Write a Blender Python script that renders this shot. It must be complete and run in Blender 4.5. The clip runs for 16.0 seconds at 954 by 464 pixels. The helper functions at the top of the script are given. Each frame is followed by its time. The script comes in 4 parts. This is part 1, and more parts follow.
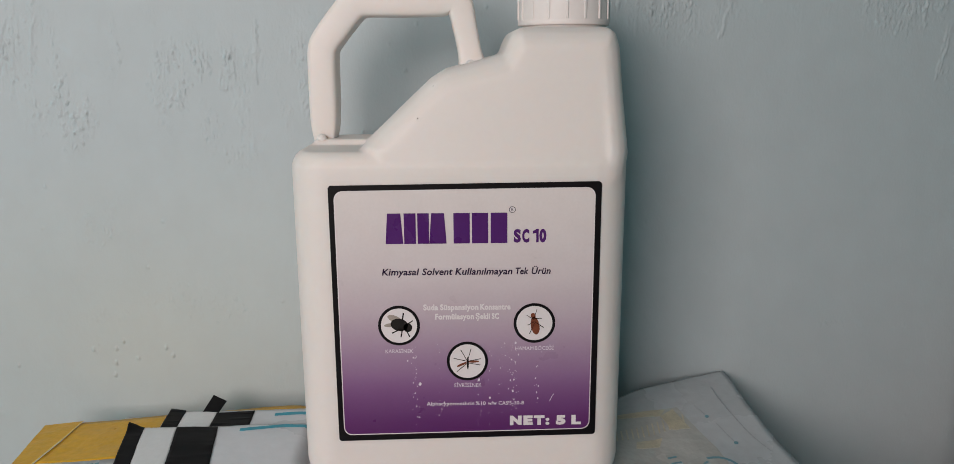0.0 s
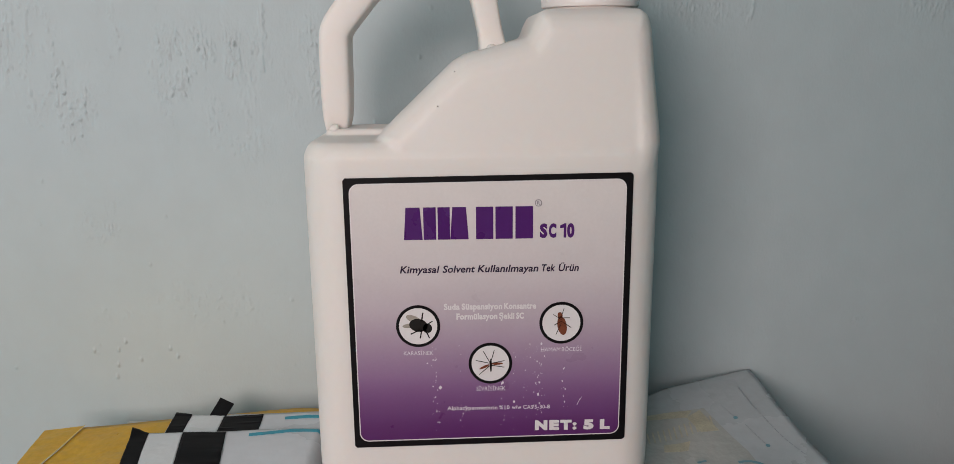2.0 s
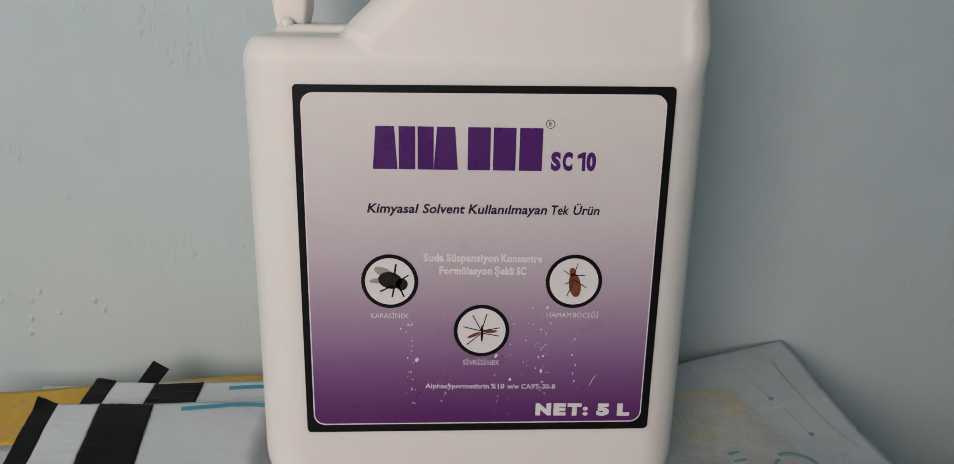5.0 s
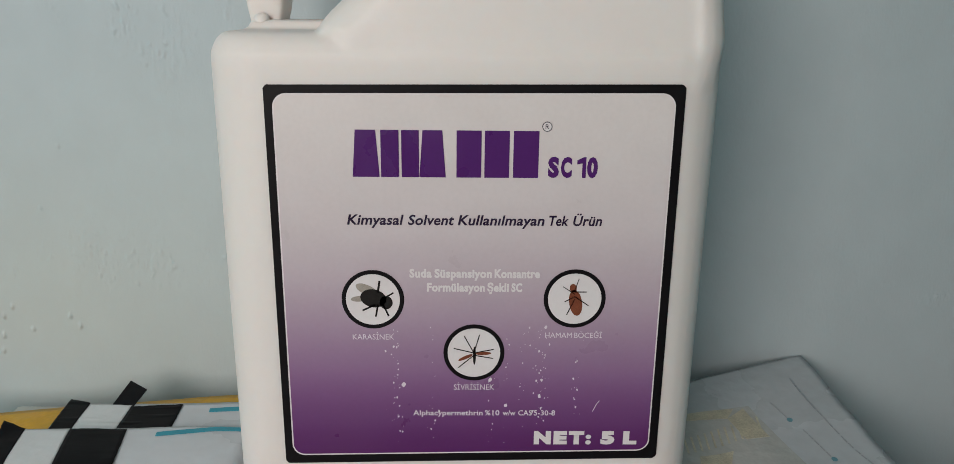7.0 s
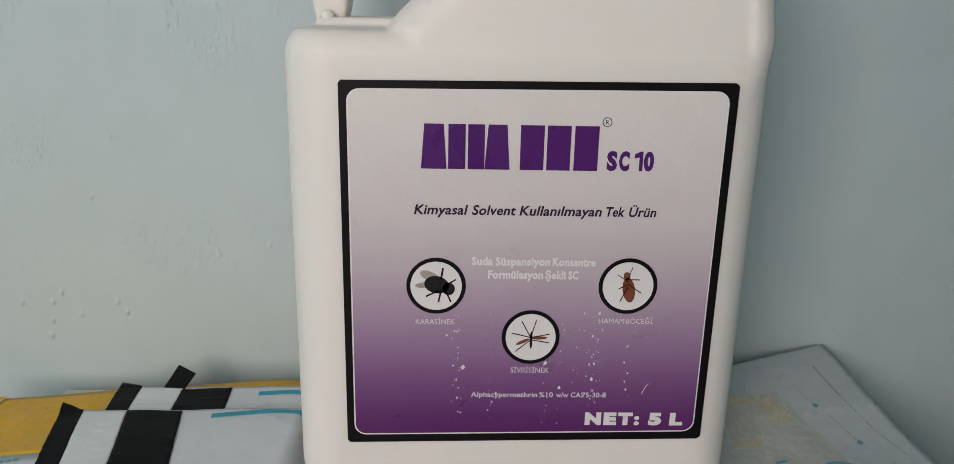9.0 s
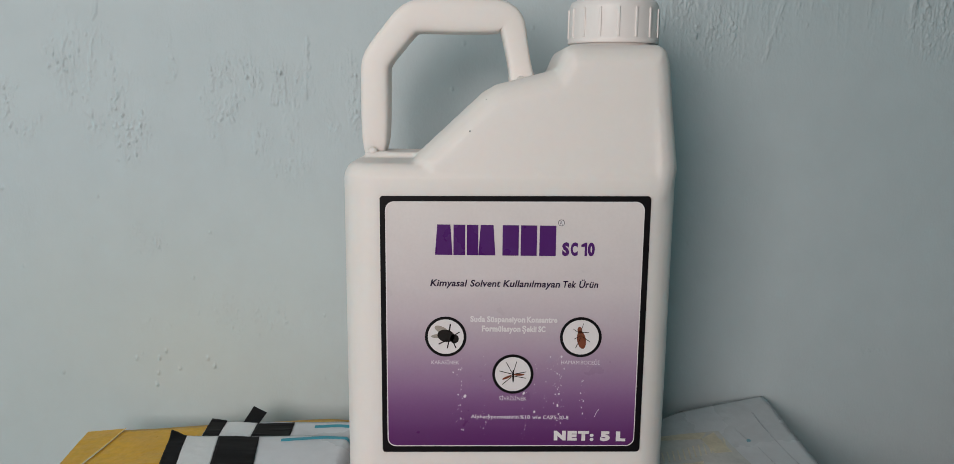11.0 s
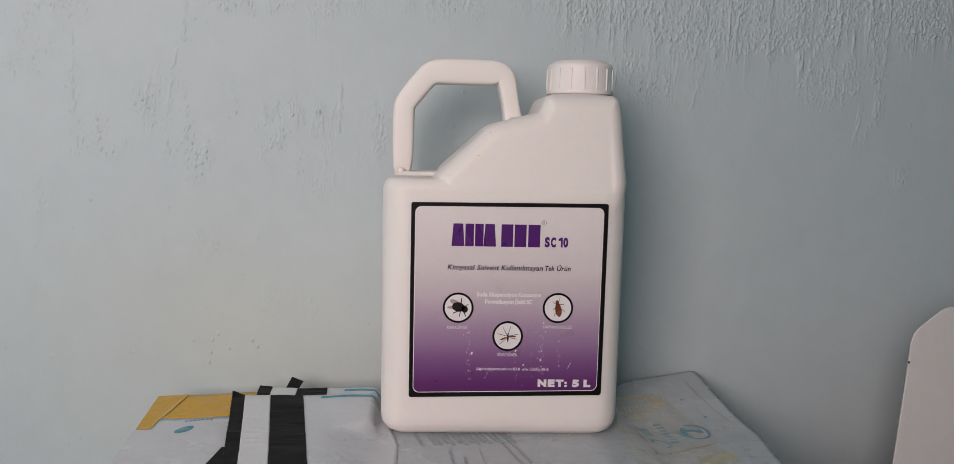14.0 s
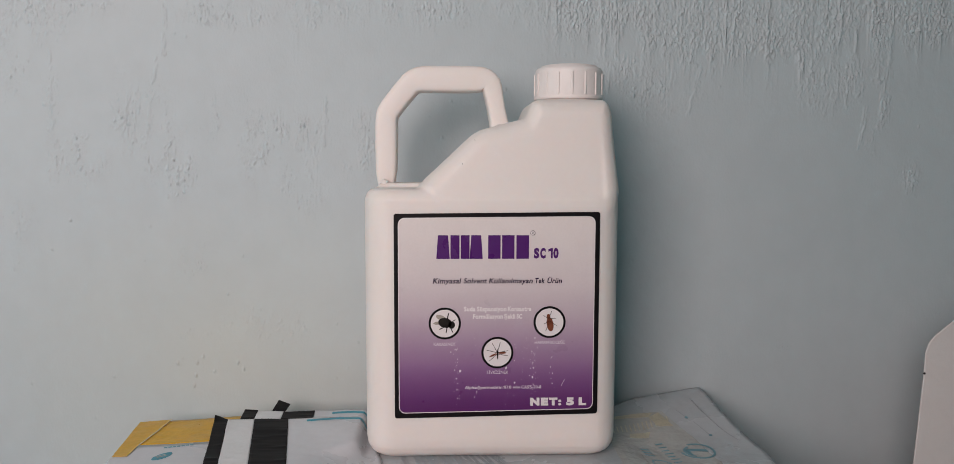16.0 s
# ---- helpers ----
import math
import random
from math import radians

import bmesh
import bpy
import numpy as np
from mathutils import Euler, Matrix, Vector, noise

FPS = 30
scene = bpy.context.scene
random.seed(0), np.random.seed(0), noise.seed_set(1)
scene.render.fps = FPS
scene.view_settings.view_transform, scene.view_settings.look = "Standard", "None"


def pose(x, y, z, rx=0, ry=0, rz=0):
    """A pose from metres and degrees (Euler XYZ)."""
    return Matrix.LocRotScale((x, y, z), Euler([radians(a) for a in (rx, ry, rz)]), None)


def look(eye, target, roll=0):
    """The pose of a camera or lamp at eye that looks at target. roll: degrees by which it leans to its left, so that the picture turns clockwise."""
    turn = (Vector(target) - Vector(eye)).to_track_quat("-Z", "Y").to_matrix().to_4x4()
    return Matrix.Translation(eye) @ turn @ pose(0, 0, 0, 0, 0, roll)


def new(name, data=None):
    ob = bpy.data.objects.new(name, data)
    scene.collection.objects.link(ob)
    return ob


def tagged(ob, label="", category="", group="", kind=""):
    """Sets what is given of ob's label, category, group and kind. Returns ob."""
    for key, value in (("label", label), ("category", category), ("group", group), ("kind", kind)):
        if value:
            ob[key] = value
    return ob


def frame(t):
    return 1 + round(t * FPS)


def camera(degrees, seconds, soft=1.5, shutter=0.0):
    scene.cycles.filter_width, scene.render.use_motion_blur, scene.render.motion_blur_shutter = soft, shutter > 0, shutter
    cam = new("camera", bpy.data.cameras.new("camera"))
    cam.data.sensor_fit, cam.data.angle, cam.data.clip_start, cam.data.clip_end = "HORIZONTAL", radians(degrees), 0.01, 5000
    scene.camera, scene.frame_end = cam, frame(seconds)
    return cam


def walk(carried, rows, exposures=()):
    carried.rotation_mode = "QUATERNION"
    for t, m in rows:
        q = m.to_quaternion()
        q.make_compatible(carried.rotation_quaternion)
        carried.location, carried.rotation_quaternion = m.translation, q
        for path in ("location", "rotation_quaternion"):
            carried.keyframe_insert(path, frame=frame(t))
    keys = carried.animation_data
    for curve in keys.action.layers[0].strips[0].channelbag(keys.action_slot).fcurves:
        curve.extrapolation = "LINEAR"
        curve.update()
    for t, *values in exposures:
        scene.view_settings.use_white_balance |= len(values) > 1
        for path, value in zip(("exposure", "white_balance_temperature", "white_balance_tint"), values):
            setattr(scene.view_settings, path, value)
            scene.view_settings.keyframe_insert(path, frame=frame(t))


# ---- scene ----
cam = camera(62.4, 16.0, soft=0.75)
METRES, EYE, TILT, LEAN, TURN = 0.6, 0.255, 0.0, 0.0, -0.9
ROWS = [
    (0.0, 0.0, 0.0, 0.0, -0.07, -12.63, 0.32),
    (0.5, -0.0062, 0.0172, -0.0024, 0.2, -12.7, 0.28),
    (1.0, -0.0165, 0.0315, 0.0003, -0.01, -12.81, 0.14),
    (1.5, -0.0178, 0.0375, 0.0002, -0.19, -12.66, 0.13),
    (2.0, -0.0229, 0.0433, -0.007, -0.22, -13.2, 0.55),
    (2.5, -0.0224, 0.0545, -0.0093, -0.46, -13.15, 0.74),
    (3.0, -0.027, 0.0673, -0.0095, -0.26, -13.2, 0.62),
    (3.5, -0.0495, 0.1137, -0.0187, -0.16, -13.3, 1.36),
    (4.0, -0.0564, 0.1526, -0.0295, -1.37, -14.45, -0.35),
    (6.5, -0.0163, 0.2437, -0.0733, -0.34, -16.74, -0.52),
    (7.0, -0.0111, 0.2506, -0.0712, -0.04, -16.15, -0.64),
    (7.5, -0.0132, 0.2453, -0.0698, 0.15, -15.78, -0.71),
    (8.0, -0.0159, 0.2261, -0.0669, 0.01, -15.88, -0.41),
    (8.5, -0.0384, 0.2156, -0.0738, 0.34, -17.22, -0.89),
    (9.0, -0.0591, 0.2263, -0.0669, -0.64, -16.67, -1.22),
    (11.5, -0.0463, -0.1361, -0.0183, 0.3, -10.25, -0.6),
    (12.0, -0.047, -0.2147, -0.0248, -1.33, -9.33, -0.68),
    (12.5, -0.0534, -0.2605, -0.0272, -2.36, -4.81, -0.32),
    (13.0, -0.0665, -0.2836, -0.0243, -1.92, -5.15, -0.31),
    (13.5, -0.0839, -0.286, -0.0272, -2.03, -6.26, -0.88),
    (14.0, -0.0978, -0.2912, -0.0345, -2.21, -6.83, -1.4),
    (14.5, -0.081, -0.2885, -0.0387, -2.33, -6.3, -0.75),
    (15.0, -0.0614, -0.2708, -0.0568, -2.24, -5.24, -0.23),
    (15.5, -0.0559, -0.255, -0.0574, -1.69, -4.49, -0.29),
    (16.0, -0.0578, -0.2501, -0.0536, -1.2, -5.16, -0.14),
]
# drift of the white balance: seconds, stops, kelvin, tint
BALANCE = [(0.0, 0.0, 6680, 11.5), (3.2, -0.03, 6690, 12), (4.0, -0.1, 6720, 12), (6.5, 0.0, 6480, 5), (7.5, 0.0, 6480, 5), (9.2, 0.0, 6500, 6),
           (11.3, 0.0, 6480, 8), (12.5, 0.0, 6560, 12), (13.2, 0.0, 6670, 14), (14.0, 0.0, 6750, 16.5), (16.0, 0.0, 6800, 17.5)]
PATH = [(t, pose(0, 0, EYE, TILT, LEAN, TURN) @ pose(METRES * x, METRES * y, METRES * z, 90 + pitch, roll, yaw)) for t, x, y, z, yaw, pitch, roll in ROWS]
PATH += [(4.2, look((-0.027, 0.099, 0.228), (0.051, 2.029, -0.292), 1.1)), (6.3, look((-0.008, 0.144, 0.212), (0.035, 2.057, -0.368), 0.7)),
         (9.2, look((-0.033, 0.137, 0.216), (0.039, 2.055, -0.349), 1.3)), (11.3, look((-0.016, -0.051, 0.245), (-0.042, 1.919, -0.099), 0.5))]
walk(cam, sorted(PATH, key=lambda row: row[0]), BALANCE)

# ---- world and light ----
world = bpy.data.worlds.new("world")
scene.world = world
world.use_nodes = True
wn = world.node_tree
sky = wn.nodes.new("ShaderNodeTexSky")
sky.sky_type, sky.sun_disc = "NISHITA", False
sky.sun_elevation, sky.sun_rotation = radians(40), radians(200)
wn.links.new(sky.outputs[0], wn.nodes["Background"].inputs[0])
wn.nodes["Background"].inputs[1].default_value = 0.1

WALL_Y, WALL_TURN = 0.600, 3.15     # face of the painted wall behind the can, and its slight turn
LEFT_X, RIGHT_X, NEAR_Y, FLOOR_Z, CEIL_Z = -1.50, 1.9, -0.82, -0.76, 1.75
WIN_X0, WIN_X1, WIN_Z0, WIN_Z1 = -0.95, -0.19, 0.18, 0.92


def area_lamp(name, place, target, width, height, power, colour):
    data = bpy.data.lights.new(name, "AREA")
    data.shape, data.size, data.size_y = "RECTANGLE", width, height
    data.energy, data.color = power, colour
    ob = new(name, data)
    ob.matrix_world = look(place, target)
    return tagged(ob, kind="structure")


area_lamp("window_daylight", ((WIN_X0 + WIN_X1) / 2, NEAR_Y - 0.02, (WIN_Z0 + WIN_Z1) / 2),
          ((WIN_X0 + WIN_X1) / 2, 0.0, (WIN_Z0 + WIN_Z1) / 2), WIN_X1 - WIN_X0, WIN_Z1 - WIN_Z0, 17.9, (1.0, 0.852, 0.822))


# ---- materials ----
def material(name, colour, rough=0.5, metal=0.0, vary=0.06, scale=30, bump=0.0, bump_scale=300, stretch=(1, 1, 1), spec=0.5, sss=0.0):
    """A procedural surface: base colour with two scales of variation, roughness and fine relief, in metres."""
    m = bpy.data.materials.new(name)
    m.use_nodes = True
    t = m.node_tree
    b = t.nodes["Principled BSDF"]
    geo = t.nodes.new("ShaderNodeNewGeometry")
    mp = t.nodes.new("ShaderNodeMapping")
    mp.inputs["Scale"].default_value = stretch
    t.links.new(geo.outputs["Position"], mp.inputs[0])
    n1, n2 = t.nodes.new("ShaderNodeTexNoise"), t.nodes.new("ShaderNodeTexNoise")
    n1.inputs["Scale"].default_value, n2.inputs["Scale"].default_value = scale, scale * 9
    n1.inputs["Detail"].default_value = 5
    for n in (n1, n2):
        t.links.new(mp.outputs[0], n.inputs["Vector"])
    add = t.nodes.new("ShaderNodeMath")
    add.operation = "ADD"
    t.links.new(n1.outputs[0], add.inputs[0])
    t.links.new(n2.outputs[0], add.inputs[1])
    rng = t.nodes.new("ShaderNodeMapRange")
    rng.inputs["From Min"].default_value, rng.inputs["From Max"].default_value = 0.6, 1.4
    rng.inputs["To Min"].default_value, rng.inputs["To Max"].default_value = 1 - vary, 1 + vary
    t.links.new(add.outputs[0], rng.inputs[0])
    mul = t.nodes.new("ShaderNodeVectorMath")
    mul.operation = "SCALE"
    mul.inputs[0].default_value = colour[:3]
    t.links.new(rng.outputs[0], mul.inputs["Scale"])
    t.links.new(mul.outputs[0], b.inputs["Base Color"])
    rr = t.nodes.new("ShaderNodeMapRange")
    rr.inputs["From Min"].default_value, rr.inputs["From Max"].default_value = 0.3, 0.7
    rr.inputs["To Min"].default_value, rr.inputs["To Max"].default_value = max(rough - 0.07, 0), min(rough + 0.07, 1)
    t.links.new(n1.outputs[0], rr.inputs[0])
    t.links.new(rr.outputs[0], b.inputs["Roughness"])
    b.inputs["Metallic"].default_value = metal
    b.inputs["Specular IOR Level"].default_value = spec
    if sss:
        b.inputs["Subsurface Weight"].default_value = sss
        b.inputs["Subsurface Radius"].default_value = (0.008, 0.006, 0.005)
        b.inputs["Subsurface Scale"].default_value = 1.0
    if bump:
        n3 = t.nodes.new("ShaderNodeTexNoise")
        n3.inputs["Scale"].default_value, n3.inputs["Detail"].default_value = bump_scale, 4
        t.links.new(mp.outputs[0], n3.inputs["Vector"])
        bp = t.nodes.new("ShaderNodeBump")
        bp.inputs["Strength"].default_value, bp.inputs["Distance"].default_value = 1.0, bump
        t.links.new(n3.outputs[0], bp.inputs["Height"])
        t.links.new(bp.outputs[0], b.inputs["Normal"])
    return m


def gradient_print(name, stops, z0, z1):
    """Printed gradient running up the label, with a fine mottled ink."""
    m = material(name, (1, 1, 1), 0.34, vary=0.03, scale=60, spec=0.28)
    t = m.node_tree
    b = t.nodes["Principled BSDF"]
    geo, sep = t.nodes.new("ShaderNodeNewGeometry"), t.nodes.new("ShaderNodeSeparateXYZ")
    rng, ramp = t.nodes.new("ShaderNodeMapRange"), t.nodes.new("ShaderNodeValToRGB")
    rng.inputs["From Min"].default_value, rng.inputs["From Max"].default_value = z0, z1
    t.links.new(geo.outputs["Position"], sep.inputs[0])
    t.links.new(sep.outputs["Z"], rng.inputs[0])
    t.links.new(rng.outputs[0], ramp.inputs[0])
    ramp.color_ramp.interpolation = "B_SPLINE"
    e = ramp.color_ramp.elements
    e[0].position, e[0].color = stops[0][0], (*stops[0][1], 1)
    e[1].position, e[1].color = stops[-1][0], (*stops[-1][1], 1)
    for p, c in stops[1:-1]:
        e.new(p).color = (*c, 1)
    mul = [n for n in t.nodes if n.type == "VECT_MATH"][0]
    t.links.new(ramp.outputs[0], mul.inputs[0])
    return m


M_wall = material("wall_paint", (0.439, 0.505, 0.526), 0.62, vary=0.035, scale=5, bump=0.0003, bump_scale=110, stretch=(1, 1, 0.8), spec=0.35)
M_room = material("room_paint", (0.24, 0.70, 0.76), 0.8, vary=0.04, scale=4, bump=0.0006, bump_scale=120)
M_ceiling = material("ceiling_paint", (0.66, 0.71, 0.715), 0.85, vary=0.03, scale=4, bump=0.0006, bump_scale=120)
M_floor = material("floor_boards", (0.05, 0.045, 0.04), 0.5, vary=0.15, scale=3, stretch=(1, 6, 1))
M_can = material("white_polyethylene", (0.73, 0.685, 0.655), 0.5, vary=0.012, scale=25, bump=0.00005, bump_scale=160, sss=0.4)
M_cap = material("white_cap_plastic", (0.735, 0.69, 0.67), 0.52, vary=0.012, scale=25)
M_black = material("black_print", (0.005, 0.004, 0.005), 0.45, vary=0.25, scale=60, spec=0.12)
M_white = material("white_print", (0.68, 0.64, 0.645), 0.35, vary=0.03, scale=60, spec=0.25)
M_pale = material("pale_print", (0.66, 0.60, 0.66), 0.4, vary=0.1, scale=200, spec=0.25)
M_purple = material("purple_print", (0.072, 0.012, 0.125), 0.3, vary=0.06, scale=60, spec=0.25)
M_darktext = material("dark_violet_print", (0.022, 0.012, 0.035), 0.3, vary=0.08, scale=60, spec=0.25)
M_grad = gradient_print("violet_gradient_print", [(0.0, (0.082, 0.012, 0.098)), (0.10, (0.106, 0.024, 0.126)), (0.26, (0.232, 0.114, 0.250)),
                        (0.46, (0.42, 0.335, 0.392)), (0.66, (0.58, 0.52, 0.53)), (1.0, (0.68, 0.63, 0.61))], 0.028, 0.182)
M_dark = material("dark_ink", (0.014, 0.012, 0.011), 0.45, vary=0.2, scale=200, spec=0.12)
M_brown = material("brown_ink", (0.17, 0.05, 0.025), 0.45, vary=0.3, scale=300, spec=0.15)
M_smoke = material("smoky_ink", (0.32, 0.28, 0.24), 0.4, vary=0.2, scale=300)
M_bagwhite = material("white_mailer_film", (0.58, 0.59, 0.62), 0.3, vary=0.05, scale=14, bump=0.0012, bump_scale=28)
M_baggrey = material("grey_mailer_film", (0.435, 0.465, 0.485), 0.27, vary=0.08, scale=14, bump=0.0015, bump_scale=32)
M_yellow = material("yellow_mailer_film", (0.63, 0.34, 0.008), 0.34, vary=0.14, scale=25, bump=0.0034, bump_scale=30)
M_foldline = material("pale_yellow_edge", (0.72, 0.50, 0.13), 0.3, vary=0.1)
M_pocket = material("clear_pocket_film", (0.44, 0.445, 0.425), 0.22, vary=0.1, scale=30, bump=0.002, bump_scale=45)
M_form = material("yellow_form_print", (0.46, 0.428, 0.32), 0.4, vary=0.35, scale=120)
M_tapeblack = material("black_tape", (0.006, 0.006, 0.0075), 0.5, vary=0.12, scale=30, bump=0.0002, bump_scale=60, stretch=(0.35, 2, 1), spec=0.08)
M_tapewhite = material("white_tape", (0.66, 0.67, 0.68), 0.35, vary=0.04, scale=30, bump=0.0005, bump_scale=80)
M_teal = material("teal_ink", (0.02, 0.27, 0.36), 0.4, vary=0.12, scale=120)
M_edgeink = material("faint_grey_ink", (0.33, 0.36, 0.38), 0.4, vary=0.2, scale=300)
M_greyink = material("grey_ink", (0.29, 0.325, 0.35), 0.4, vary=0.2, scale=300)
M_paleblue = material("pale_blue_ink", (0.12, 0.285, 0.34), 0.4, vary=0.15, scale=200)
M_carton = material("white_card", (0.64, 0.60, 0.585), 0.6, vary=0.02, scale=12, bump=0.0003, bump_scale=200)
M_cabinet = material("cabinet_laminate", (0.62, 0.60, 0.56), 0.5, vary=0.08, scale=6, stretch=(1, 1, 5))
M_frame = material("window_plastic", (0.8, 0.8, 0.8), 0.4, vary=0.02)
M_glass = bpy.data.materials.new("window_glass")
M_glass.use_nodes = True
M_glass.node_tree.nodes["Principled BSDF"].inputs["Transmission Weight"].default_value = 1.0
M_glass.node_tree.nodes["Principled BSDF"].inputs["Roughness"].default_value = 0.0


# warm bounce light painted low into the wall colour: faint beige with ragged edge
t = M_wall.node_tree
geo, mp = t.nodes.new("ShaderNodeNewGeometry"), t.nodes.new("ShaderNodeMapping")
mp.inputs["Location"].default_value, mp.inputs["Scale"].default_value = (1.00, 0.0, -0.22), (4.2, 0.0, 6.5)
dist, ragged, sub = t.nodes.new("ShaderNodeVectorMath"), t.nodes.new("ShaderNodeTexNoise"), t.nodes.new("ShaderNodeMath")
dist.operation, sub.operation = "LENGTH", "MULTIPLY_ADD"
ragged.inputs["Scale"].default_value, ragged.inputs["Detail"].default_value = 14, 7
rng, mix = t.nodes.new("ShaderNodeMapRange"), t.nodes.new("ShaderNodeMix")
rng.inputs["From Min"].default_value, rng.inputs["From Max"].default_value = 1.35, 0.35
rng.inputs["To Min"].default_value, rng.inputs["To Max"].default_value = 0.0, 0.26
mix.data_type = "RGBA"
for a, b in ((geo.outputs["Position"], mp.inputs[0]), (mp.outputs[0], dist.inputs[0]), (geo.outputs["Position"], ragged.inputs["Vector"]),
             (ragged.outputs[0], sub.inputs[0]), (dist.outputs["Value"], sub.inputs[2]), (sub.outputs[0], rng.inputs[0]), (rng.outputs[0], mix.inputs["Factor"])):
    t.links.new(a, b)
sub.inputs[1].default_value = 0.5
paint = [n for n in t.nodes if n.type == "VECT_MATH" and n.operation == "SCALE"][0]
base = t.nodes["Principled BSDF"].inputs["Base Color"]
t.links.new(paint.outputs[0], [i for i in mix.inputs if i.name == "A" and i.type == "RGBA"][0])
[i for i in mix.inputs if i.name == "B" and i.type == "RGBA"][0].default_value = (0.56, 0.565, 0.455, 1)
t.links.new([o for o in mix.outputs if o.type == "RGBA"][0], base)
# fine crumbly grain of the paint, strongest on the rough coats
grain, gmap, gnoise, gmul, gbump = (t.nodes.new("ShaderNode" + n) for n in ("Attribute", "Mapping", "TexNoise", "Math", "Bump"))
grain.attribute_name, gmul.operation = "paint_grain", "MULTIPLY"
gmap.inputs["Scale"].default_value = (1, 1, 0.45)
gnoise.inputs["Scale"].default_value, gnoise.inputs["Detail"].default_value = 520, 3
gbump.inputs["Strength"].default_value, gbump.inputs["Distance"].default_value = 1.0, 0.0009
coarse = [n for n in t.nodes if n.type == "BUMP" and n != gbump][0]
for a, b in ((geo.outputs["Position"], gmap.inputs[0]), (gmap.outputs[0], gnoise.inputs["Vector"]), (gnoise.outputs[0], gmul.inputs[0]), (grain.outputs["Fac"], gmul.inputs[1]),
             (gmul.outputs[0], gbump.inputs["Height"]), (coarse.outputs[0], gbump.inputs["Normal"]), (gbump.outputs[0], t.nodes["Principled BSDF"].inputs["Normal"])):
    t.links.new(a, b)


# ---- builders ----
def part(name, bm, mat, parent=None, label="", smooth=False):
    """Links a bmesh as one mesh object under a thing or a part."""
    me = bpy.data.meshes.new(name)
    bm.to_mesh(me)
    bm.free()
    if smooth:
        me.shade_smooth()
    me.materials.append(mat)
    ob = new(name, me)
    ob.parent = parent
    if label:
        ob["label"] = label
    return ob


def thing(name, place, label, category, group="", kind=""):
    ob = new(name)
    ob.empty_display_size = 0.02
    ob.location = place
    return tagged(ob, label, category, group, kind)


def adopt(parent, *parts):
    """Keeps world places while parts hang from a thing set at its base."""
    for p in parts:
        p.parent = parent
        p.matrix_parent_inverse = Matrix.Translation(parent.location).inverted()


def box(bm, x0, x1, y0, y1, z0, z1):
    geom = bmesh.ops.create_cube(bm, size=1.0)["verts"]
    for v in geom:
        v.co = Vector((x0 + (v.co.x + 0.5) * (x1 - x0), y0 + (v.co.y + 0.5) * (y1 - y0), z0 + (v.co.z + 0.5) * (z1 - z0)))
    return geom


def box_mesh(x0, x1, y0, y1, z0, z1, bevel=0.0, seg=2):
    bm = bmesh.new()
    box(bm, x0, x1, y0, y1, z0, z1)
    if bevel:
        bmesh.ops.bevel(bm, geom=bm.edges[:], offset=bevel, segments=seg, affect="EDGES", profile=0.5)
    return bm


def plate(points, y, thick, bevel=0.0):
    """A thin plate on the label: outline in (x, z), front face at y, facing the camera side."""
    bm = bmesh.new()
    f = bm.faces.new([bm.verts.new((x, y, z)) for x, z in points])
    f.normal_update()
    if f.normal.y > 0:
        f.normal_flip()
    r = bmesh.ops.extrude_face_region(bm, geom=[f])
    for v in [g for g in r["geom"] if isinstance(g, bmesh.types.BMVert)]:
        v.co.y += thick
    bmesh.ops.recalc_face_normals(bm, faces=bm.faces[:])
    return bm


def round_rect(x0, x1, z0, z1, r, n=6, wobble=0.0, seed=1):
    rnd = random.Random(seed)
    pts = []
    for cx, cz, a0 in ((x1 - r, z1 - r, 0), (x0 + r, z1 - r, 90), (x0 + r, z0 + r, 180), (x1 - r, z0 + r, 270)):
        for i in range(n + 1):
            a = radians(a0 + 90 * i / n)
            pts.append((cx + r * math.cos(a) + rnd.uniform(-wobble, wobble), cz + r * math.sin(a) + rnd.uniform(-wobble, wobble)))
    return pts


def ellipse(cx, cz, rx, rz, turn=0.0, n=32):
    c, s = math.cos(radians(turn)), math.sin(radians(turn))
    return [(cx + rx * math.cos(a) * c - rz * math.sin(a) * s, cz + rx * math.cos(a) * s + rz * math.sin(a) * c)
            for a in (2 * math.pi * i / n for i in range(n))]


def bar(x0, z0, x1, z1, w):
    d = Vector((x1 - x0, z1 - z0)).normalized()
    n = Vector((-d.y, d.x)) * w / 2
    return [(x0 + n.x, z0 + n.y), (x1 + n.x, z1 + n.y), (x1 - n.x, z1 - n.y), (x0 - n.x, z0 - n.y)]


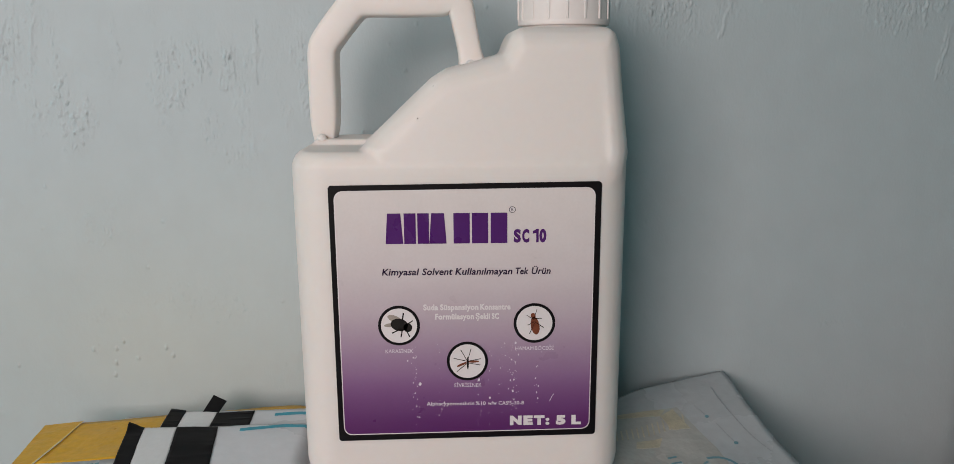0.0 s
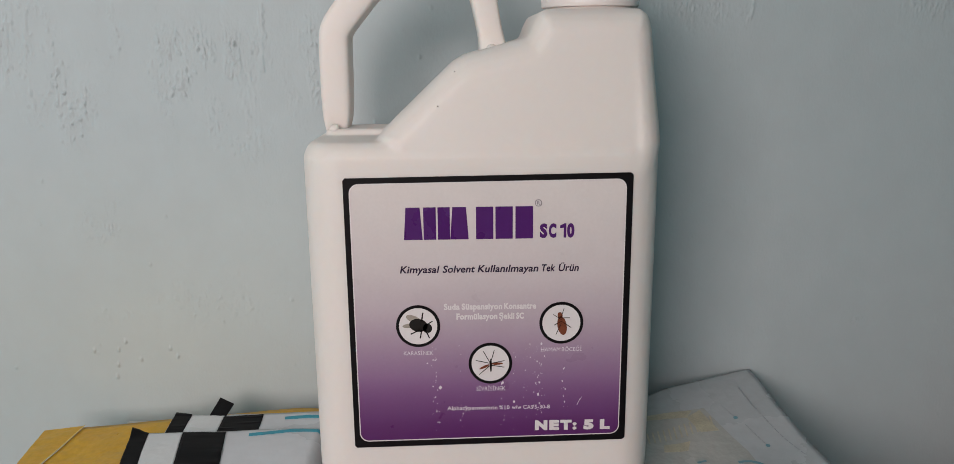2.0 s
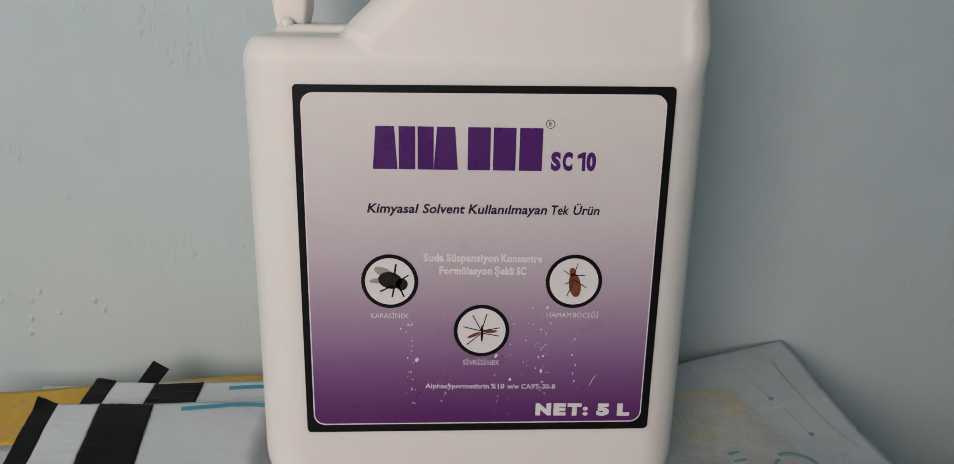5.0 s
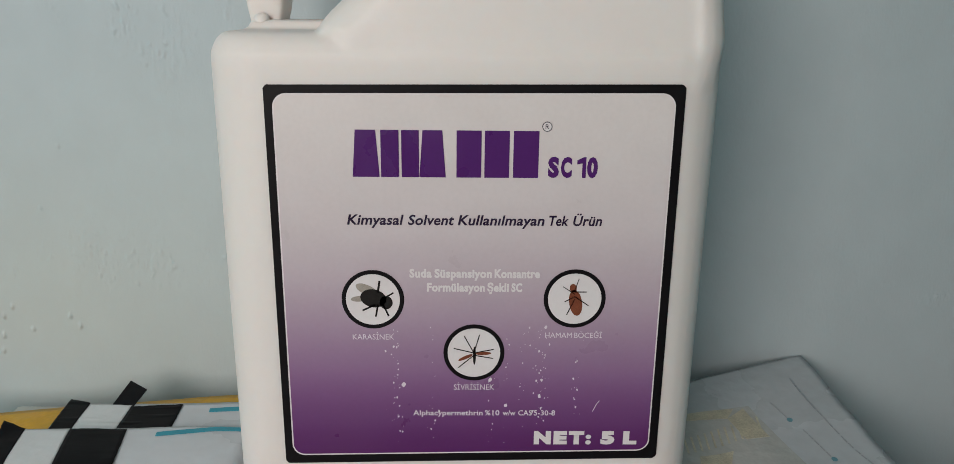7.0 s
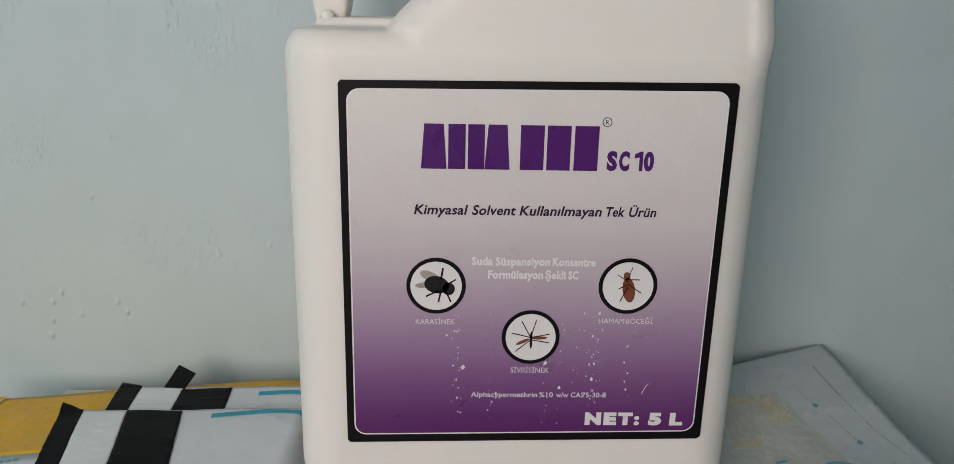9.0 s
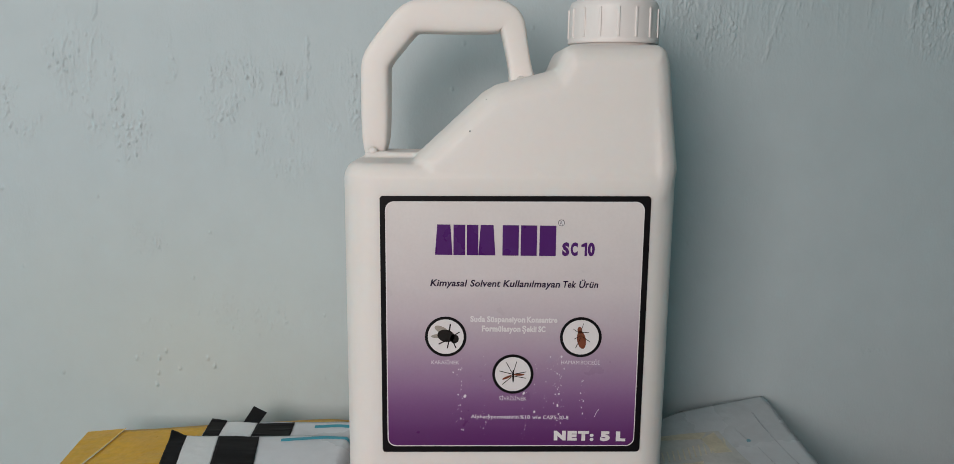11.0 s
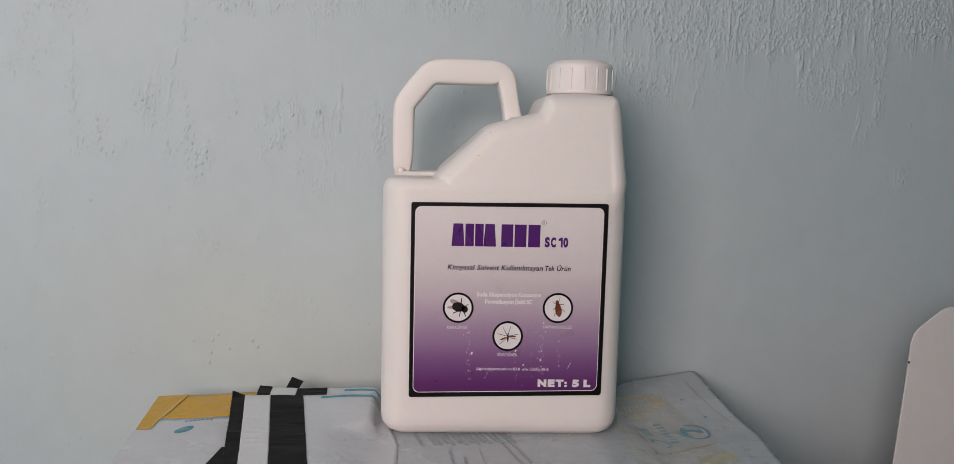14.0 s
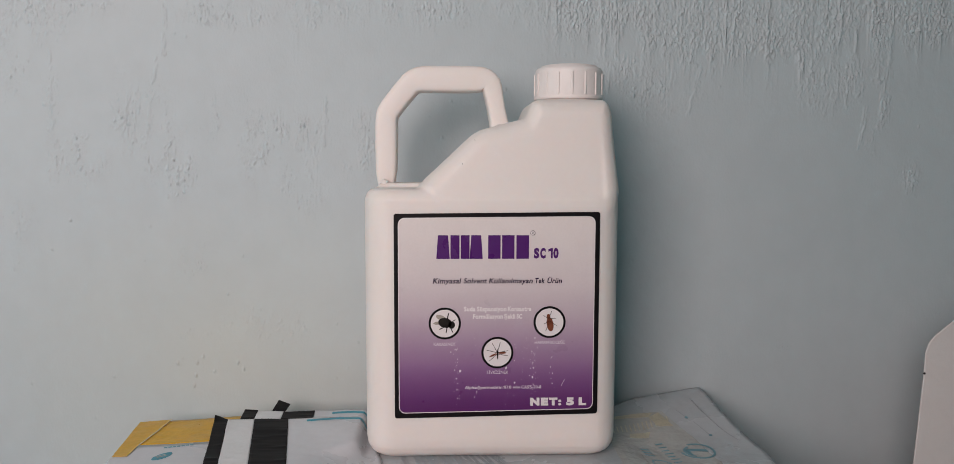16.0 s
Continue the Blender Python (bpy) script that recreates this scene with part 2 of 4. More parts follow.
def text_mesh(words, x0, x1, z0, z1, y, slant=0.0, bold=0.0):
    """Lettering fitted into x0..x1 and capital height z0..z1, standing on the label plane."""
    cu = bpy.data.curves.new("lettering", "FONT")
    cu.body, cu.size, cu.offset, cu.resolution_u = words, 1.0, bold, 3
    cu.shear, cu.space_character = slant, 1.0 + 1.6 * bold
    tmp = new("lettering", cu)
    dg = bpy.context.evaluated_depsgraph_get()
    me = bpy.data.meshes.new_from_object(tmp.evaluated_get(dg))
    xs = [v.co.x for v in me.vertices]
    cap = bpy.data.curves.new("lettering", "FONT")
    cap.body, cap.size, cap.offset = "E", 1.0, bold
    tmp2 = new("lettering", cap)
    dg = bpy.context.evaluated_depsgraph_get()
    me2 = bpy.data.meshes.new_from_object(tmp2.evaluated_get(dg))
    base, top = min(v.co.y for v in me2.vertices), max(v.co.y for v in me2.vertices)
    bm = bmesh.new()
    bm.from_mesh(me)
    sx, sz, lo = (x1 - x0) / (max(xs) - min(xs)), (z1 - z0) / (top - base), min(xs)
    for v in bm.verts:
        v.co = Vector((x0 + (v.co.x - lo) * sx, y, z0 + (v.co.y - base) * sz))
    for ob, mesh, data in ((tmp, me, cu), (tmp2, me2, cap)):
        bpy.data.objects.remove(ob)
        bpy.data.meshes.remove(mesh)
        bpy.data.curves.remove(data)
    return bm


# ---- room ----
def slab(name, x0, x1, y0, y1, z0, z1, mat, label, category):
    return tagged(part(name, box_mesh(x0, x1, y0, y1, z0, z1), mat), label, category, kind="structure")


T = 0.12
slab("floor", LEFT_X - T, RIGHT_X + T, NEAR_Y - T, WALL_Y + 0.3, FLOOR_Z - T, FLOOR_Z, M_floor, "plain brown floor of the room", "floor")
slab("ceiling", LEFT_X - T, RIGHT_X + T, NEAR_Y - T, WALL_Y + 0.3, CEIL_Z, CEIL_Z + T, M_ceiling, "plain white ceiling of the room", "ceiling")
slab("wall_east", RIGHT_X, RIGHT_X + T, NEAR_Y, WALL_Y + 0.3, FLOOR_Z, CEIL_Z, M_room, "plain painted wall of the room", "wall")
slab("wall_west", LEFT_X - T, LEFT_X, NEAR_Y, WALL_Y + 0.3, FLOOR_Z, CEIL_Z, M_room, "plain painted wall of the room", "wall")
bm = bmesh.new()
box(bm, LEFT_X - T, WIN_X0, NEAR_Y - T, NEAR_Y, FLOOR_Z, CEIL_Z)
box(bm, WIN_X1, RIGHT_X + T, NEAR_Y - T, NEAR_Y, FLOOR_Z, CEIL_Z)
box(bm, WIN_X0, WIN_X1, NEAR_Y - T, NEAR_Y, FLOOR_Z, WIN_Z0)
box(bm, WIN_X0, WIN_X1, NEAR_Y - T, NEAR_Y, WIN_Z1, CEIL_Z)
tagged(part("wall_south", bm, M_room), "plain painted wall with a window opening", "wall", kind="structure")
window = thing("window_1", ((WIN_X0 + WIN_X1) / 2, NEAR_Y - 0.07, WIN_Z0), "white framed window that lets in daylight", "window", kind="structure")
fr = bmesh.new()
for a, b, c, d in ((WIN_X0, WIN_X0 + 0.04, WIN_Z0, WIN_Z1), (WIN_X1 - 0.04, WIN_X1, WIN_Z0, WIN_Z1),
                   (WIN_X0 + 0.04, WIN_X1 - 0.04, WIN_Z0, WIN_Z0 + 0.04), (WIN_X0 + 0.04, WIN_X1 - 0.04, WIN_Z1 - 0.04, WIN_Z1)):
    box(fr, a, b, NEAR_Y - 0.10, NEAR_Y - 0.05, c, d)
frame_part = part("window_frame", fr, M_frame)
pane = part("pane", box_mesh(WIN_X0 + 0.04, WIN_X1 - 0.04, NEAR_Y - 0.078, NEAR_Y - 0.072, WIN_Z0 + 0.04, WIN_Z1 - 0.04), M_glass)
pane.visible_shadow = False
adopt(window, frame_part, pane)

# the painted wall: its visible stretch is a fine sheet with drips, ridges and rough coats of paint
GX0, GX1, GZ0, GZ1, STEP_X, STEP_Z = -0.58, 0.58, -0.14, 0.43, 0.00072, 0.0011


def wall_relief():
    rs = np.random.RandomState(7)
    nx, nz = int((GX1 - GX0) / STEP_X) + 1, int((GZ1 - GZ0) / STEP_Z) + 1
    xs, zs = np.linspace(GX0, GX1, nx), np.linspace(GZ0, GZ1, nz)
    h = np.zeros((nz, nx))
    gx, gz = np.meshgrid(xs, zs)
    fx, fz = np.meshgrid(np.fft.fftfreq(nx), np.fft.fftfreq(nz))

    def field(sx, sz):
        """Smooth random relief; sx, sz: grain across and down, in millimetres."""
        sx, sz = sx * 0.001 / STEP_X, sz * 0.001 / STEP_Z
        f = np.fft.ifft2(np.fft.fft2(rs.normal(size=(nz, nx))) * np.exp(-2 * np.pi ** 2 * ((sx * fx) ** 2 + (sz * fz) ** 2))).real
        return f / f.std()

    def ridge(x, z, length, width, height, lean=0.0):
        i0, i1 = np.searchsorted(xs, [x - 4 * width - abs(lean) * length, x + 4 * width + abs(lean) * length])
        k0, k1 = np.searchsorted(zs, [z - length - 3 * width, z + length + 3 * width])
        if i1 <= i0 or k1 <= k0:
            return
        px, pz = np.meshgrid(xs[i0:i1], zs[k0:k1])
        along = np.clip((pz - z) / max(length, 1e-4), -1, 1)
        dx, dz = px - x - lean * (pz - z), pz - z - along * length
        d2 = (dx * dx + dz * dz) / (width * width)
        h[k0:k1, i0:i1] = np.maximum(h[k0:k1, i0:i1], height * np.exp(-d2) * (0.75 + 0.25 * -along))

    # patches where thick paint has dried in crumbs and drips: centre x, z, half width, half height, strength
    mask = np.zeros_like(h)
    for cx, cz, wx, wz, power in ((-0.328, 0.262, 0.012, 0.030, 0.9), (-0.305, 0.250, 0.014, 0.030, 0.7), (-0.367, 0.226, 0.018, 0.018, 0.9),
                                  (-0.291, 0.218, 0.020, 0.026, 1.0), (-0.215, 0.240, 0.012, 0.032, 1.0), (-0.270, 0.132, 0.014, 0.018, 0.7),
                                  (-0.440, 0.310, 0.028, 0.030, 0.6), (-0.429, 0.155, 0.018, 0.028, 0.5), (-0.393, 0.255, 0.006, 0.045, 0.9),
                                  (-0.180, 0.246, 0.026, 0.018, 1.0), (-0.122, 0.235, 0.016, 0.028, 0.7), (-0.172, 0.200, 0.020, 0.022, 0.5),
                                  (0.150, 0.300, 0.045, 0.026, 0.7), (0.385, 0.280, 0.010, 0.036, 1.1), (0.340, 0.300, 0.030, 0.025, 0.8),
                                  (0.423, 0.205, 0.010, 0.014, 0.8), (-0.238, 0.356, 0.028, 0.012, 1.0), (-0.055, 0.366, 0.050, 0.016, 0.8), (-0.200, 0.070, 0.045, 0.020, 0.3),
                                  (-0.275, 0.062, 0.012, 0.005, 0.5), (-0.256, 0.262, 0.008, 0.017, 0.7), (0.300, 0.036, 0.012, 0.004, 0.5)):
        mask = np.maximum(mask, power * np.exp(-(((gx - cx) / wx) ** 2 + ((gz - cz) / wz) ** 2) ** 1.5 * 0.6))
    mask *= np.clip(0.75 + 0.5 * field(4, 8), 0, 1.2)
    crumbs = np.clip(field(0.52, 0.70) - 0.55, 0, 2.4)
    drips = np.clip(field(0.50, 5.0) - 0.55, 0, 2.2) * np.clip((gz - 0.12) / 0.06, 0, 1)
    h += mask * (0.00095 * crumbs + 0.00042 * drips)
    # coarse stippled coat along the top, denser to the right, ending in runs of paint
    low = 0.325 + 0.010 * np.sin(19 * gx) + 0.006 * np.sin(53 * gx + 1) + 0.020 * np.clip((0.10 - gx) / 0.1, 0, 1) + 0.006 * field(4, 40)
    coat = np.clip((gz - low) / 0.016, 0, 1) * np.where(gx > 0.06, 1.0, 0.5 * np.clip(field(28, 22) - 0.1 + gx, 0, 1))
    runs = np.exp(-np.clip(low + 0.006 - gz, 0, 1) / 0.014) * np.clip(field(2.2, 30), 0, 1.6) * np.clip((gx - 0.03) / 0.05, 0.15, 1)
    patchy = np.clip(0.9 + 0.22 * field(7, 12), 0.4, 1.3)
    h += coat * patchy * (0.00016 * np.clip(field(0.50, 2.8), 0, 2.6) + 0.00022 * np.clip(field(1.1, 1.5) + 0.2, 0, 2.6) + 0.00100 * np.clip(field(0.45, 0.70) - 0.2, 0, 2.5))
    h += runs * (0.00042 * np.clip(field(0.6, 9) - 0.2, 0, 2.4) + 0.00036 * np.clip(field(0.5, 1.6), 0, 2.4))
    # long trowel ridges, broken along their length
    for x, z, length, lean in ((-0.304, 0.290, 0.035, 0.14), (-0.292, 0.345, 0.030, 0.06), (-0.330, 0.262, 0.022, 0.20), (-0.151, 0.258, 0.020, 0.05), 
                               (-0.393, 0.285, 0.035, 0.02), (0.392, 0.300, 0.030, 0.15), (0.372, 0.258, 0.020, 0.15), (0.200, 0.290, 0.022, 0.25)):
        for k in range(34):
            u = rs.uniform(-1, 1)
            ridge(x + lean * length * u + rs.normal() * 0.0011, z + length * u, rs.uniform(0.0002, 0.0045), rs.uniform(0.0005, 0.0008), rs.uniform(0.0004, 0.0012) * (0.8 if x > 0.15 else 1.0), lean)
    # single specks and crumbs of paint
    for x, z in ((-0.267, 0.040), (-0.2725, 0.034), (-0.274, 0.022), (-0.2757, 0.0125), (-0.235, 0.0335), (-0.230, 0.027), (-0.290, 0.034)):
        ridge(x, z, 0.0008, 0.0009, 0.0016)
    for _ in range(150):
        x, z = rs.uniform(-0.55, 0.55), rs.uniform(-0.1, 0.4)
        tall = rs.uniform(0.0004, 0.0015) * (0.25 if x > 0.12 and z < 0.25 else 1.0)
        ridge(x, z, 0.0003, rs.uniform(0.0007, 0.0011), tall)
    soft = 0.0007 * np.sin(11 * gx + 3 * np.sin(7 * gz)) + 0.0005 * np.sin(23 * gz + 5 * gx)
    fringe = np.minimum.reduce([gx - GX0, GX1 - gx, gz - GZ0, GZ1 - gz]) / 0.04
    h = (h + soft + 0.002) * np.clip(fringe, 0, 1)
    verts = np.stack([gx, -h, gz], -1).reshape(-1, 3)
    idx = np.arange(nx * nz).reshape(nz, nx)
    faces = np.stack([idx[:-1, :-1], idx[:-1, 1:], idx[1:, 1:], idx[1:, :-1]], -1).reshape(-1, 4)
    me = bpy.data.meshes.new("wall_north")
    me.from_pydata(verts.tolist(), [], faces.tolist())
    me.shade_smooth()
    grain = me.attributes.new("paint_grain", "FLOAT", "POINT")
    grain.data.foreach_set("value", np.clip(0.12 + 0.8 * mask + coat * patchy + 0.6 * runs, 0, 1.2).ravel().astype(np.float32))
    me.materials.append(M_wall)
    return me


north = tagged(new("wall_north", wall_relief()), "pale blue painted plaster wall with drips and rough coats", "wall", kind="structure")
bm = bmesh.new()
box(bm, LEFT_X - 2 * T, GX0, 0, T, FLOOR_Z, CEIL_Z)
box(bm, GX1, RIGHT_X + 2 * T, 0, T, FLOOR_Z, CEIL_Z)
box(bm, GX0, GX1, 0, T, FLOOR_Z, GZ0)
box(bm, GX0, GX1, 0, T, GZ1, CEIL_Z)
box(bm, GX0, GX1, 0.006, T, GZ0, GZ1)
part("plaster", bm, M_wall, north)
north.matrix_basis = pose(0, WALL_Y, 0, 0, 0, WALL_TURN)

# ---- support ----
TOP = -0.010            # level on which the can stands
CAB_X0, CAB_X1, CAB_Y0, CAB_Y1 = -0.265, 0.200, 0.105, 0.580
cabinet = thing("cabinet", ((CAB_X0 + CAB_X1) / 2, (CAB_Y0 + CAB_Y1) / 2, FLOOR_Z), "plain low cabinet under the mailer bags", "cabinet")
adopt(cabinet, part("body", box_mesh(CAB_X0, CAB_X1, CAB_Y0, CAB_Y1, FLOOR_Z, TOP - 0.034, 0.003), M_cabinet),
      part("top", box_mesh(CAB_X0 - 0.005, CAB_X1 + 0.005, CAB_Y0 - 0.005, CAB_Y1, TOP - 0.034, TOP - 0.012, 0.002), M_cabinet))


def ripple(seed, amount):
    """A height over the plan for a lightly crumpled film."""
    off = Vector((seed * 3.1, seed * 1.7, 0))
    return lambda x, y: amount * (noise.noise(Vector((x, y, 0)) * 14 + off) + 0.5 * noise.noise(Vector((x, y, 0)) * 37 + off))


def film(quads, nx, ny, height, thick=0.0012):
    """Lays bilinear patches given by four (x, y) corners on a height, with a rim of the film's thickness."""
    bm = bmesh.new()
    for a, b, c, d in quads:
        grid = []
        for j in range(ny + 1):
            v = j / ny
            row = []
            for i in range(nx + 1):
                u = i / nx
                x = (a[0] * (1 - u) + b[0] * u) * (1 - v) + (d[0] * (1 - u) + c[0] * u) * v
                y = (a[1] * (1 - u) + b[1] * u) * (1 - v) + (d[1] * (1 - u) + c[1] * u) * v
                row.append(bm.verts.new((x, y, height(x, y))))
            grid.append(row)
        for j in range(ny):
            for i in range(nx):
                bm.faces.new((grid[j][i], grid[j][i + 1], grid[j + 1][i + 1], grid[j + 1][i]))
    bmesh.ops.remove_doubles(bm, verts=bm.verts[:], dist=1e-5)
    bmesh.ops.recalc_face_normals(bm, faces=bm.faces[:])
    if bm.faces and sum(f.normal.z for f in bm.faces) < 0:
        bmesh.ops.reverse_faces(bm, faces=bm.faces[:])
    rim = bmesh.ops.extrude_face_region(bm, geom=bm.faces[:])
    for v in [g for g in rim["geom"] if isinstance(g, bmesh.types.BMVert)]:
        v.co.z -= thick
    bmesh.ops.recalc_face_normals(bm, faces=bm.faces[:])
    return bm


def above(height, lift):
    return lambda x, y: height(x, y) + lift


def flat_under_can(height):
    """Levels the film where the can stands on it."""
    def h(x, y):
        dx, dy = max(abs(x + 0.002) - 0.105, 0), max(abs(y - 0.505) - 0.065, 0)
        w = min(1.0, math.hypot(dx, dy) / 0.05)
        return height(x, y) * w
    return h


def ease(v):
    v = min(1.0, max(0.0, v))
    return v * v * (3 - 2 * v)


# grey mailer bag on which the can stands; its far corner rides up against the wall
r1 = flat_under_can(ripple(2, 0.0016))
H_GREY = lambda x, y: TOP + (-0.008 + 0.0172 * ease((y - 0.47) / 0.135)) * ease((x - 0.10) / 0.04) + min(r1(x, y), 0.0008)
grey_bag = thing("mailer_bag", (0.05, 0.42, TOP - 0.012), "grey-white plastic mailer bag lying flat under the can", "mailer bag", "mailer bags")
adopt(grey_bag, part("film", film([((-0.16, 0.10), (0.215, 0.10), (0.221, 0.40), (-0.16, 0.37)), ((-0.16, 0.37), (0.221, 0.40), (0.227, 0.478), (-0.16, 0.42)),
                                   ((-0.16, 0.42), (0.227, 0.478), (0.2145, 0.553), (-0.16, 0.45)), ((-0.16, 0.45), (0.2145, 0.553), (0.212, 0.6075), (-0.16, 0.461))],
                                  80, 22, H_GREY, 0.0040), M_baggrey, smooth=True))


def bag_mark(parent, name, quads, height, mat, nx=6, ny=3, label="", lift=0.0004):
    p = part(name, film(quads, nx, ny, above(height, lift), 0.0002), mat, None, label)
    adopt(parent, p)
    return p


def bag_bar(parent, x0, y0, x1, y1, w, height, mat, lift=0.0004, name="print_bar"):
    d = Vector((x1 - x0, y1 - y0)).normalized()
    n = Vector((-d.y, d.x)) * w / 2
    q = ((x0 - n.x, y0 - n.y), (x1 - n.x, y1 - n.y), (x1 + n.x, y1 + n.y), (x0 + n.x, y0 + n.y))
    return bag_mark(parent, name, [q], height, mat, 8, 1, lift=lift)


# ---- the can ----
CAN_X, CAN_Y = -0.0028, 0.505
FRONT = 0.4456          # plane of the can's front face
can = thing("jerry_can", (CAN_X, CAN_Y, TOP), "white plastic five litre jerry can with a violet label", "jerry can")


def ring(w, d, r, n=7):
    """Rounded rectangle, half sizes w and d, corner radius r."""
    pts = []
    for sx, sy, a0 in ((1, 1, 0), (-1, 1, 90), (-1, -1, 180), (1, -1, 270)):
        for i in range(n + 1):
            a = radians(a0 + 90 * i / n)
            pts.append((sx * (w - r) + r * math.cos(a), sy * (d - r) + r * math.sin(a)))
    return pts


def loft(bm, rings):
    rows = [[bm.verts.new(p) for p in r] for r in rings]
    for a, b in zip(rows, rows[1:]):
        for i in range(len(a)):
            j = (i + 1) % len(a)
            bm.faces.new((a[i], a[j], b[j], b[i]))
    bm.faces.new(rows[0][::-1])
    bm.faces.new(rows[-1])


def can_body():
    bm = bmesh.new()
    half_w, half_d = 0.0990, CAN_Y - FRONT
    rings = []
    for z, inset, r in ((-0.010, 0.013, 0.012), (-0.0088, 0.0085, 0.014), (-0.0055, 0.004, 0.017), (0.0, 0.001, 0.019), (0.006, 0.0, 0.02), (0.09, 0.0, 0.02),
                        (0.186, 0.0, 0.02), (0.1935, 0.0, 0.02), (0.1985, 0.0020, 0.019), (0.2014, 0.0052, 0.016)):
        ringed = []
        for x, y in ring(half_w - inset, half_d - inset, r):
            arch = 0.0018 * max(0.0, 1 - (x / 0.07) ** 2) if z < -0.004 else 0.0
            ringed.append((CAN_X + x, CAN_Y + y, z + arch))
        rings.append(ringed)
    loft(bm, rings)
    # shoulder part, sloping up from the grip to the neck
    outline = [(-0.052, 0.165), (-0.060, 0.203), (-0.0555, 0.2085), (-0.0192, 0.2425), (-0.0115, 0.2470), (0.0230, 0.2560), (0.0258, 0.2635),
               (0.0284, 0.2685), (0.0335, 0.2708), (0.0838, 0.2707), (0.0884, 0.2672), (0.0908, 0.2590), (0.0926, 0.235), (0.0964, 0.199), (0.0945, 0.186), (0.088, 0.165)]
    sub = bmesh.new()
    steps = ((-half_d + 0.0004, 0.011), (-half_d + 0.002, 0.0068), (-half_d + 0.0055, 0.0032), (-half_d + 0.011, 0.0008), (-half_d + 0.016, 0.0),
             (half_d - 0.016, 0.0), (half_d - 0.011, 0.0008), (half_d - 0.0055, 0.0032), (half_d - 0.002, 0.0068), (half_d - 0.0004, 0.011))
    cx, cz = 0.03, 0.19
    rows = []
    n = len(outline)
    for y, inset in steps:
        row = []
        for i, (x, z) in enumerate(outline):
            a, b = Vector(outline[i - 1]), Vector(outline[(i + 1) % n])
            t = (b - a).normalized()
            nrm = Vector((t.y, -t.x))
            if nrm.dot(Vector((cx - x, cz - z))) < 0:
                nrm = -nrm
            px, pz = x + nrm.x * inset, z + nrm.y * inset
            if z < 0.2:
                px, pz = x + (inset * 1.1 if x < 0 else -inset * 1.1), z
            lean = 1.0 - 0.16 * max(0.0, (pz - 0.197) / 0.07)
            row.append((px, CAN_Y + y * lean, pz))
        rows.append(row)
    loft(sub, rows)
    # rib between the grip's foot and the slope, and the neck
    box(sub, -0.0935, -0.048, CAN_Y - 0.016, CAN_Y + 0.016, 0.185, 0.2050)
    bmesh.ops.create_cone(sub, cap_ends=True, segments=48, radius1=0.0275, radius2=0.0250, depth=0.03,
                          matrix=Matrix.Translation((0.0630, CAN_Y, 0.2615)))
    me = bpy.data.meshes.new("tmp")
    sub.to_mesh(me)
    sub.free()
    bm.from_mesh(me)
    bpy.data.meshes.remove(me)
    bmesh.ops.recalc_face_normals(bm, faces=bm.faces[:])
    return bm


body = part("body", can_body(), M_can, None, "smooth white moulded plastic body")
rm = body.modifiers.new("fuse", "REMESH")
rm.mode, rm.voxel_size, rm.use_smooth_shade = "VOXEL", 0.0013, True
sm = body.modifiers.new("soften", "SMOOTH")
sm.factor, sm.iterations = 0.5, 8


def sweep(path, sections, n=16):
    """Tube along (x, z) stations with half width, half depth; mitred at each bend."""
    rings = []
    m = len(path)
    for k, ((x, z), (hw, hd)) in enumerate(zip(path, sections)):
        a, b = Vector(path[max(k - 1, 0)]), Vector(path[min(k + 1, m - 1)])
        t = (b - a).normalized()
        nrm = Vector((-t.y, t.x))
        row = []
        for i in range(n):
            ang = 2 * math.pi * i / n
            c, s = math.cos(ang), math.sin(ang)
            e = 0.36
            u = math.copysign(abs(c) ** e, c) * hw
            v = math.copysign(abs(s) ** e, s) * hd
            row.append((x + nrm.x * u, CAN_Y + v, z + nrm.y * u))
        rings.append(row)
    bm = bmesh.new()
    loft(bm, rings)
    bmesh.ops.recalc_face_normals(bm, faces=bm.faces[:])
    return bm


grip_path = [(-0.0880, 0.188), (-0.0880, 0.2025), (-0.0876, 0.2085), (-0.0873, 0.225), (-0.0872, 0.2555), (-0.0866, 0.2605), (-0.0836, 0.2658), (-0.0700, 0.2822),
             (-0.0665, 0.2862), (-0.0605, 0.2889), (-0.0500, 0.2890), (-0.0150, 0.2890), (-0.0060, 0.2889), (-0.0014, 0.2858), (0.0002, 0.277), (0.0040, 0.2570),
             (0.0056, 0.2490), (0.0070, 0.238)]
grip_size = [(0.0060, 0.008), (0.0060, 0.008), (0.0084, 0.0115), (0.0092, 0.0122), (0.0092, 0.0122), (0.0094, 0.0122), (0.0094, 0.0122), (0.0094, 0.0122),
             (0.0100, 0.0122), (0.0107, 0.0122), (0.0109, 0.0122), (0.0109, 0.0122), (0.0103, 0.0122), (0.0090, 0.0122), (0.0079, 0.0122), (0.0071, 0.0120),
             (0.0088, 0.0120), (0.0120, 0.0125)]
handle = part("handle", sweep(grip_path, grip_size), M_can, None, "angular hollow carrying handle", smooth=True)
ss = handle.modifiers.new("round", "SUBSURF")
ss.levels = ss.render_levels = 2
